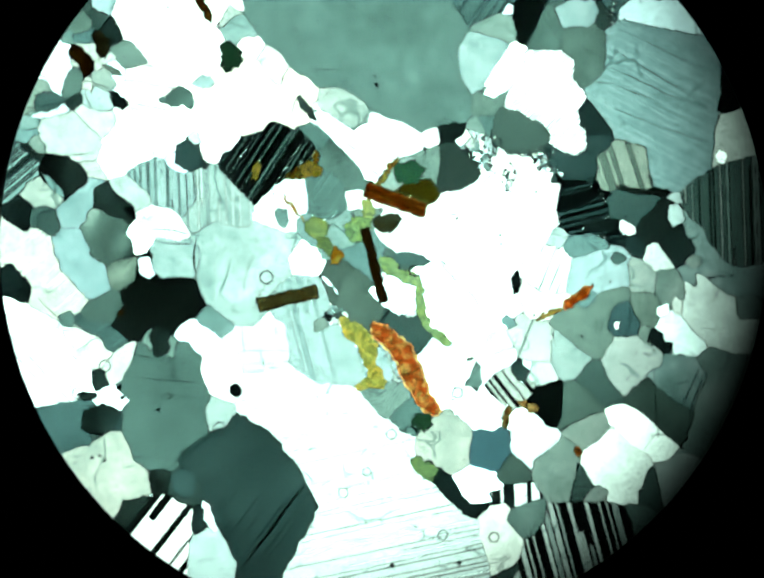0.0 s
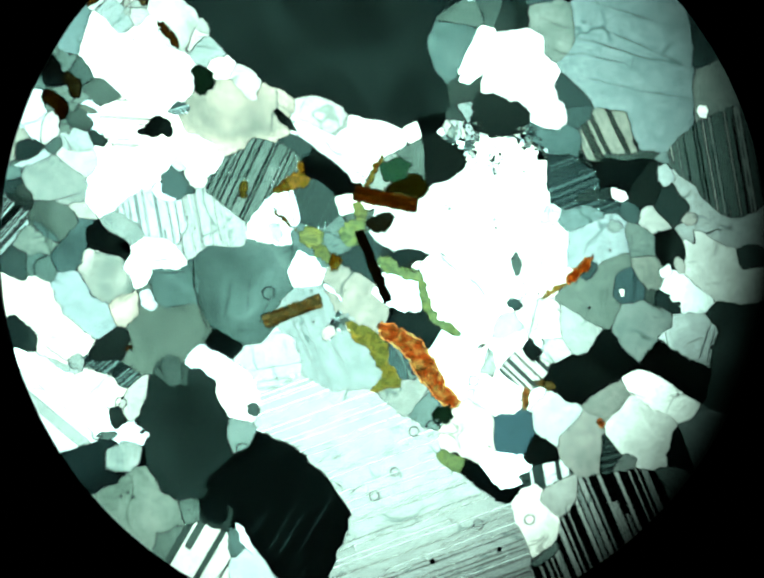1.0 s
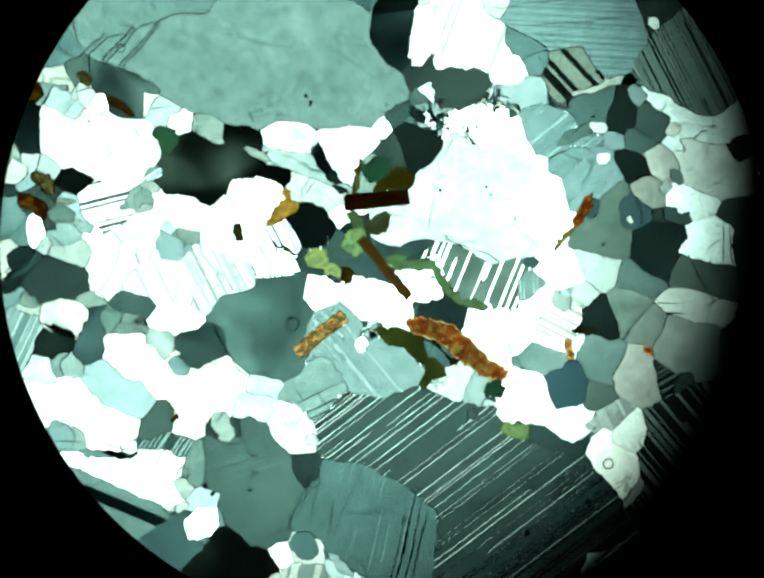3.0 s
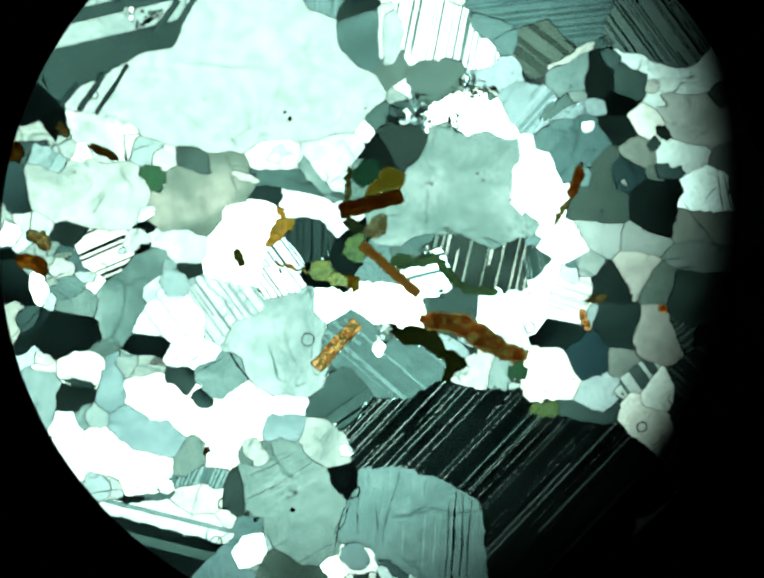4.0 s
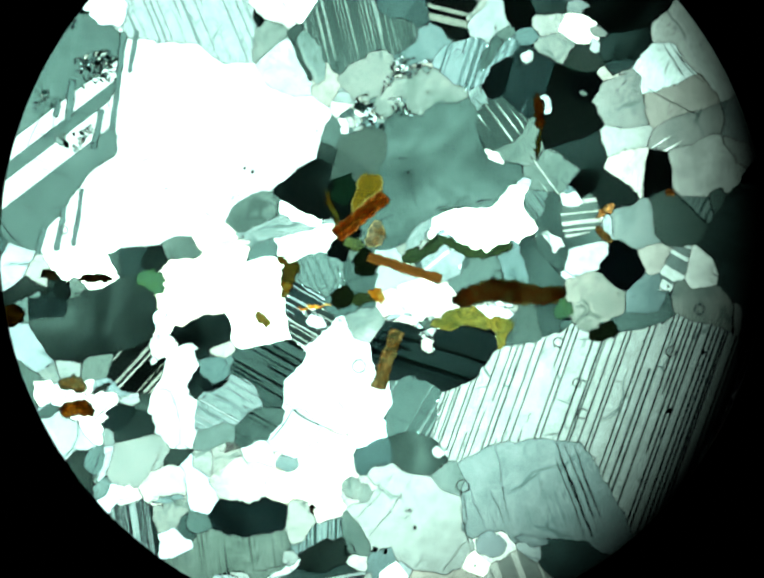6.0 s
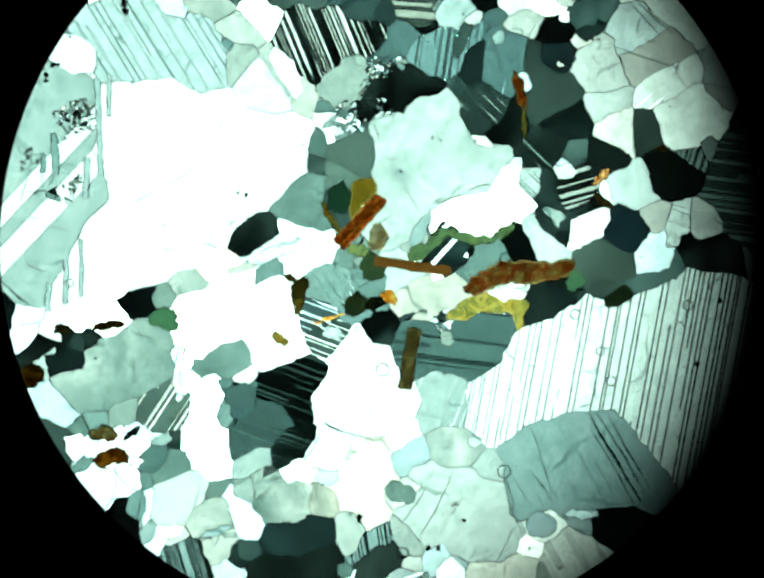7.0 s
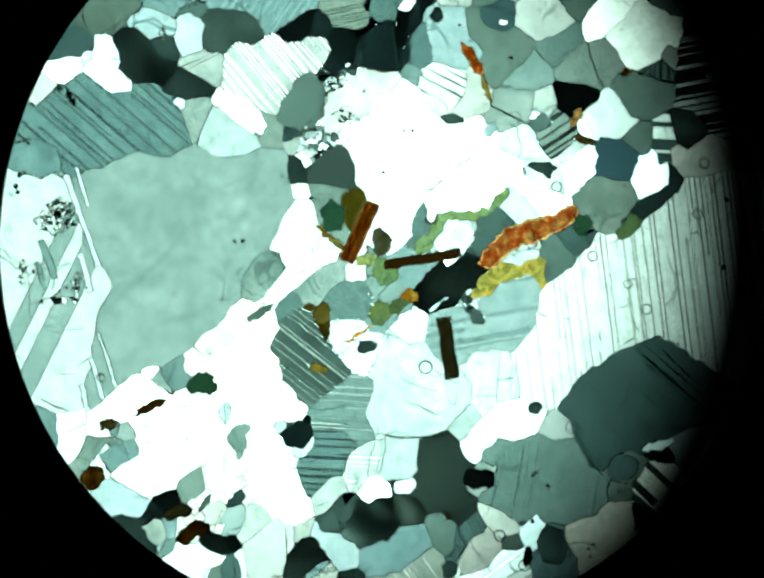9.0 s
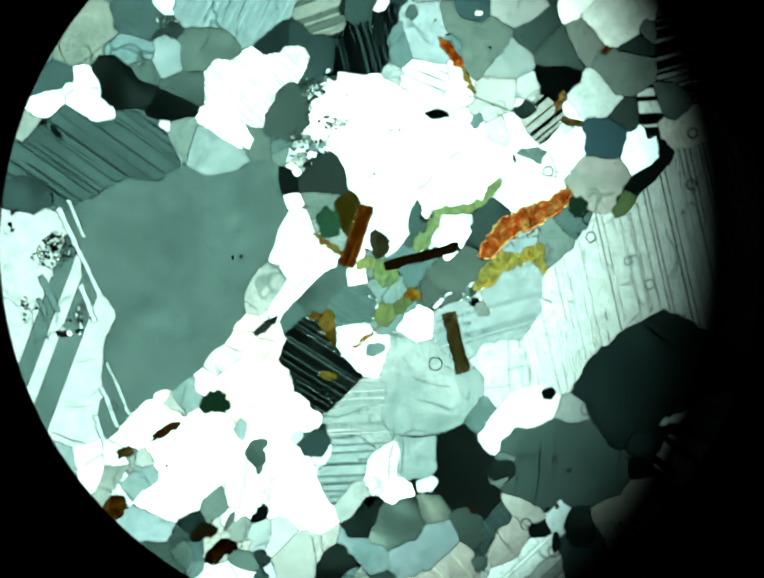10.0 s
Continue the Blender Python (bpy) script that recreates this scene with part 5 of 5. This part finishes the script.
crack(-1.114, -3.634, -1.030, -3.707, 0.017, 0.009, 53)
crack(0.622, 0.258, 0.678, 0.246, 0.025, 0.004, 54)
crack(1.602, -0.526, 1.630, -0.638, 0.021, 0.009, 55)
crack(0.144, 0.809, 0.141, 1.286, 0.013, 0.009, 56)
crack(-0.326, 0.885, 0.153, 0.928, 0.013, 0.009, 57)
crack(0.323, -0.217, 0.700, 0.290, 0.013, 0.018, 58)
crack(-2.301, -0.511, -2.204, -0.797, 0.025, 0.018, 59)
crack(-2.307, -0.074, -2.301, -0.511, 0.025, 0.027, 60)
crack(-2.198, -0.718, -2.331, -0.906, 0.021, 0.009, 61)
crack(-0.697, 1.748, -0.539, 1.736, 0.017, 0.018, 62)
crack(-0.739, 1.712, -0.849, 1.581, 0.017, 0.009, 63)
crack(2.309, 0.047, 1.751, 0.010, 0.021, 0.036, 64)
crack(2.962, -1.533, 3.001, -2.310, 0.025, 0.013, 65)
crack(3.536, -1.557, 3.354, -2.119, 0.025, 0.009, 66)
crack(2.237, 0.132, 2.565, 0.265, 0.017, 0.013, 67)
crack(-1.080, -2.710, -0.950, -2.820, 0.025, 0.013, 68)
crack(-0.895, -2.883, -0.710, -2.798, 0.021, 0.009, 69)
crack(-1.041, -2.455, -0.880, -2.428, 0.025, 0.009, 70)
crack(-1.997, -2.242, -2.265, -2.619, 0.021, 0.013, 71)
crack(-2.240, -2.303, -2.629, -2.710, 0.025, 0.013, 72)
crack(-2.720, -1.829, -2.483, -1.847, 0.017, 0.018, 73)
crack(0.784, -0.592, 0.975, -0.903, 0.025, 0.022, 74)
crack(0.508, -0.307, 0.728, -0.563, 0.025, 0.018, 75)
crack(1.141, 0.747, 0.942, 0.554, 0.021, 0.018, 76)
crack(2.244, 3.278, 1.997, 3.618, 0.021, 0.013, 77)
crack(2.522, 3.162, 2.349, 2.829, 0.021, 0.018, 78)
crack(2.308, 3.809, 2.026, 3.730, 0.029, 0.013, 79)
crack(1.647, 2.727, 1.919, 2.219, 0.017, 0.004, 80)
crack(1.618, 2.644, 1.918, 2.163, 0.017, 0.004, 81)
crack(2.032, 2.245, 2.421, 2.043, 0.021, 0.009, 82)
crack(-2.226, 3.963, -2.403, 3.434, 0.034, 0.018, 83)
crack(-1.472, 3.839, -1.395, 3.390, 0.013, 0.013, 84)
crack(-0.795, 4.165, -1.356, 4.090, 0.021, 0.013, 85)
crack(-1.160, 4.115, -1.082, 3.721, 0.025, 0.027, 86)
crack(-1.921, 3.790, -1.897, 3.510, 0.017, 0.013, 87)


def speck(x, y, r, seed, filling=None):
    """A dark ore grain a few thousandths of a millimetre across."""
    rng = random.Random(seed)
    n = 9
    v = [(0, 0, 0.006)] + [(r * rng.uniform(0.6, 1.2) * math.cos(2 * math.pi * i / n), r * rng.uniform(0.6, 1.2) * math.sin(2 * math.pi * i / n), 0) for i in range(n)]
    f = [(0, 1 + i, 1 + (i + 1) % n) for i in range(n)] + [tuple(range(n, 0, -1))]
    mesh_ob("ore_speck", v, f, [filling or CRACK], section, (x, y, 0.009))["label"] = "tiny dark ore speck"


rng = random.Random(21)
for i in range(90):
    a, r = rng.uniform(0, 2 * math.pi), 4.5 * math.sqrt(rng.random())
    speck(r * math.cos(a), r * math.sin(a), rng.choice((0.008, 0.01, 0.012, 0.012, 0.02)), i)
speck(-0.107, 3.900, 0.050, 100, ORE)
speck(0.012, 3.844, 0.030, 101, ORE)
speck(-0.218, 3.969, 0.033, 102, ORE)
speck(-0.208, 3.796, 0.030, 103, ORE)
speck(-0.026, 3.961, 0.025, 104, ORE)
speck(-0.949, 3.719, 0.025, 105, ORE)
speck(-0.993, 3.799, 0.020, 106, ORE)
speck(-0.937, 3.593, 0.023, 107, ORE)
speck(-0.919, 3.481, 0.017, 108, ORE)
speck(0.673, 4.307, 0.023, 109, ORE)
speck(0.298, 4.373, 0.038, 110, ORE)
speck(0.160, 4.399, 0.034, 111, ORE)
speck(-0.233, 1.748, 0.029, 112, ORE)
speck(-0.026, 3.173, 0.017, 113, ORE)
speck(0.104, 4.375, 0.034, 114, ORE)
speck(0.327, 4.316, 0.029, 115, ORE)
speck(-0.073, 3.762, 0.025, 116, ORE)
speck(-0.159, 3.651, 0.021, 117, ORE)
speck(-0.944, 3.579, 0.025, 118, ORE)
speck(-0.796, 4.109, 0.029, 119, ORE)
speck(1.188, 3.827, 0.050, 120, ORE)
speck(1.273, 3.881, 0.050, 121, ORE)
speck(1.330, 3.992, 0.042, 122, ORE)
speck(-0.246, 1.842, 0.029, 123, ORE)
speck(0.549, 1.361, 0.017, 124, ORE)
speck(-2.626, -1.803, 0.021, 125, ORE)
speck(-0.918, 2.486, 0.017, 126, ORE)
speck(2.134, -1.142, 0.025, 127, ORE)
speck(2.890, -1.198, 0.021, 128, ORE)
speck(-3.186, -1.730, 0.038, 129, ORE)
speck(-3.147, -1.842, 0.034, 130, ORE)
speck(-3.410, -2.514, 0.025, 131, ORE)
speck(-3.354, -2.570, 0.021, 132, ORE)
speck(-3.494, -2.542, 0.021, 133, ORE)
speck(2.610, 1.294, 0.017, 134, ORE)
speck(0.694, 0.211, 0.025, 135, ORE)
speck(-2.593, -1.831, 0.025, 136, ORE)
speck(-0.051, -3.783, 0.038, 137, ORE)
speck(0.726, -3.743, 0.038, 138, ORE)
speck(-2.732, -1.987, 0.029, 139, ORE)
speck(-1.140, 3.986, 0.021, 140, ORE)
speck(0.778, -2.556, 0.017, 141, ORE)
for i in range(45):
    a, r, b, l = rng.uniform(0, 2 * math.pi), 4.4 * math.sqrt(rng.random()), rng.uniform(0, math.pi), rng.uniform(0.06, 0.22)
    x, y = r * math.cos(a), r * math.sin(a)
    crack(x, y, x + l * math.cos(b), y + l * math.sin(b), rng.choice((0.009, 0.012, 0.016)), 0.012, 300 + i)


def motions():
    """The stage turns by a quarter turn, by hand, with a little play in its bearing. Meanwhile the illuminator
    is shifted to carry its painted vignette along, as the camera drifts off the eyepiece's exit pupil."""
    walk(section, [
        (0.0, pose(0.1680 * MM, 0.5992 * MM, 0, 0, 0, 0.00)),
        (0.5, pose(0.1424 * MM, 0.6116 * MM, 0, 0, 0, 4.53)),
        (1.0, pose(0.1140 * MM, 0.6178 * MM, 0, 0, 0, 7.89)),
        (1.5, pose(0.1345 * MM, 0.6312 * MM, 0, 0, 0, 12.39)),
        (2.0, pose(0.1247 * MM, 0.6309 * MM, 0, 0, 0, 17.30)),
        (2.5, pose(0.1304 * MM, 0.6432 * MM, 0, 0, 0, 20.24)),
        (2.7, pose(0.1322 * MM, 0.6491 * MM, 0, 0, 0, 22.11)),
        (3.8, pose(0.1180 * MM, 0.6450 * MM, 0, 0, 0, 32.10)),
        (4.0, pose(0.1198 * MM, 0.6428 * MM, 0, 0, 0, 34.20)),
        (4.5, pose(0.1315 * MM, 0.6290 * MM, 0, 0, 0, 43.43)),
        (5.0, pose(0.0983 * MM, 0.6419 * MM, 0, 0, 0, 49.00)),
        (5.5, pose(0.1207 * MM, 0.6335 * MM, 0, 0, 0, 54.88)),
        (5.7, pose(0.1220 * MM, 0.6320 * MM, 0, 0, 0, 56.60)),
        (6.8, pose(0.1255 * MM, 0.6259 * MM, 0, 0, 0, 64.58)),
        (7.0, pose(0.1443 * MM, 0.6292 * MM, 0, 0, 0, 67.58)),
        (7.5, pose(0.1483 * MM, 0.6331 * MM, 0, 0, 0, 71.76)),
        (8.0, pose(0.1613 * MM, 0.6361 * MM, 0, 0, 0, 76.23)),
        (8.5, pose(0.1564 * MM, 0.6395 * MM, 0, 0, 0, 80.46)),
        (9.0, pose(0.1645 * MM, 0.6319 * MM, 0, 0, 0, 85.01)),
        (9.5, pose(0.1137 * MM, 0.6259 * MM, 0, 0, 0, 90.37)),
        (10.0, pose(0.1293 * MM, 0.6289 * MM, 0, 0, 0, 90.71)),
    ])
    walk(lamp, [(t, pose((LAMP_X + vignette_dx) * MM, (LAMP_Y + vignette_dy) * MM, LAMP_Z * MM)) for t, vignette_dx, vignette_dy in (
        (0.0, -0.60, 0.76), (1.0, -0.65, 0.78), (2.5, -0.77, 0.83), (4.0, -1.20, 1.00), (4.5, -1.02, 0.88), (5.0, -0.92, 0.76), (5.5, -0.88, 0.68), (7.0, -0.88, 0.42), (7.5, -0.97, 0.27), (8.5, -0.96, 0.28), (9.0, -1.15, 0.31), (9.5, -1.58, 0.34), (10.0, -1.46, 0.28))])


motions()
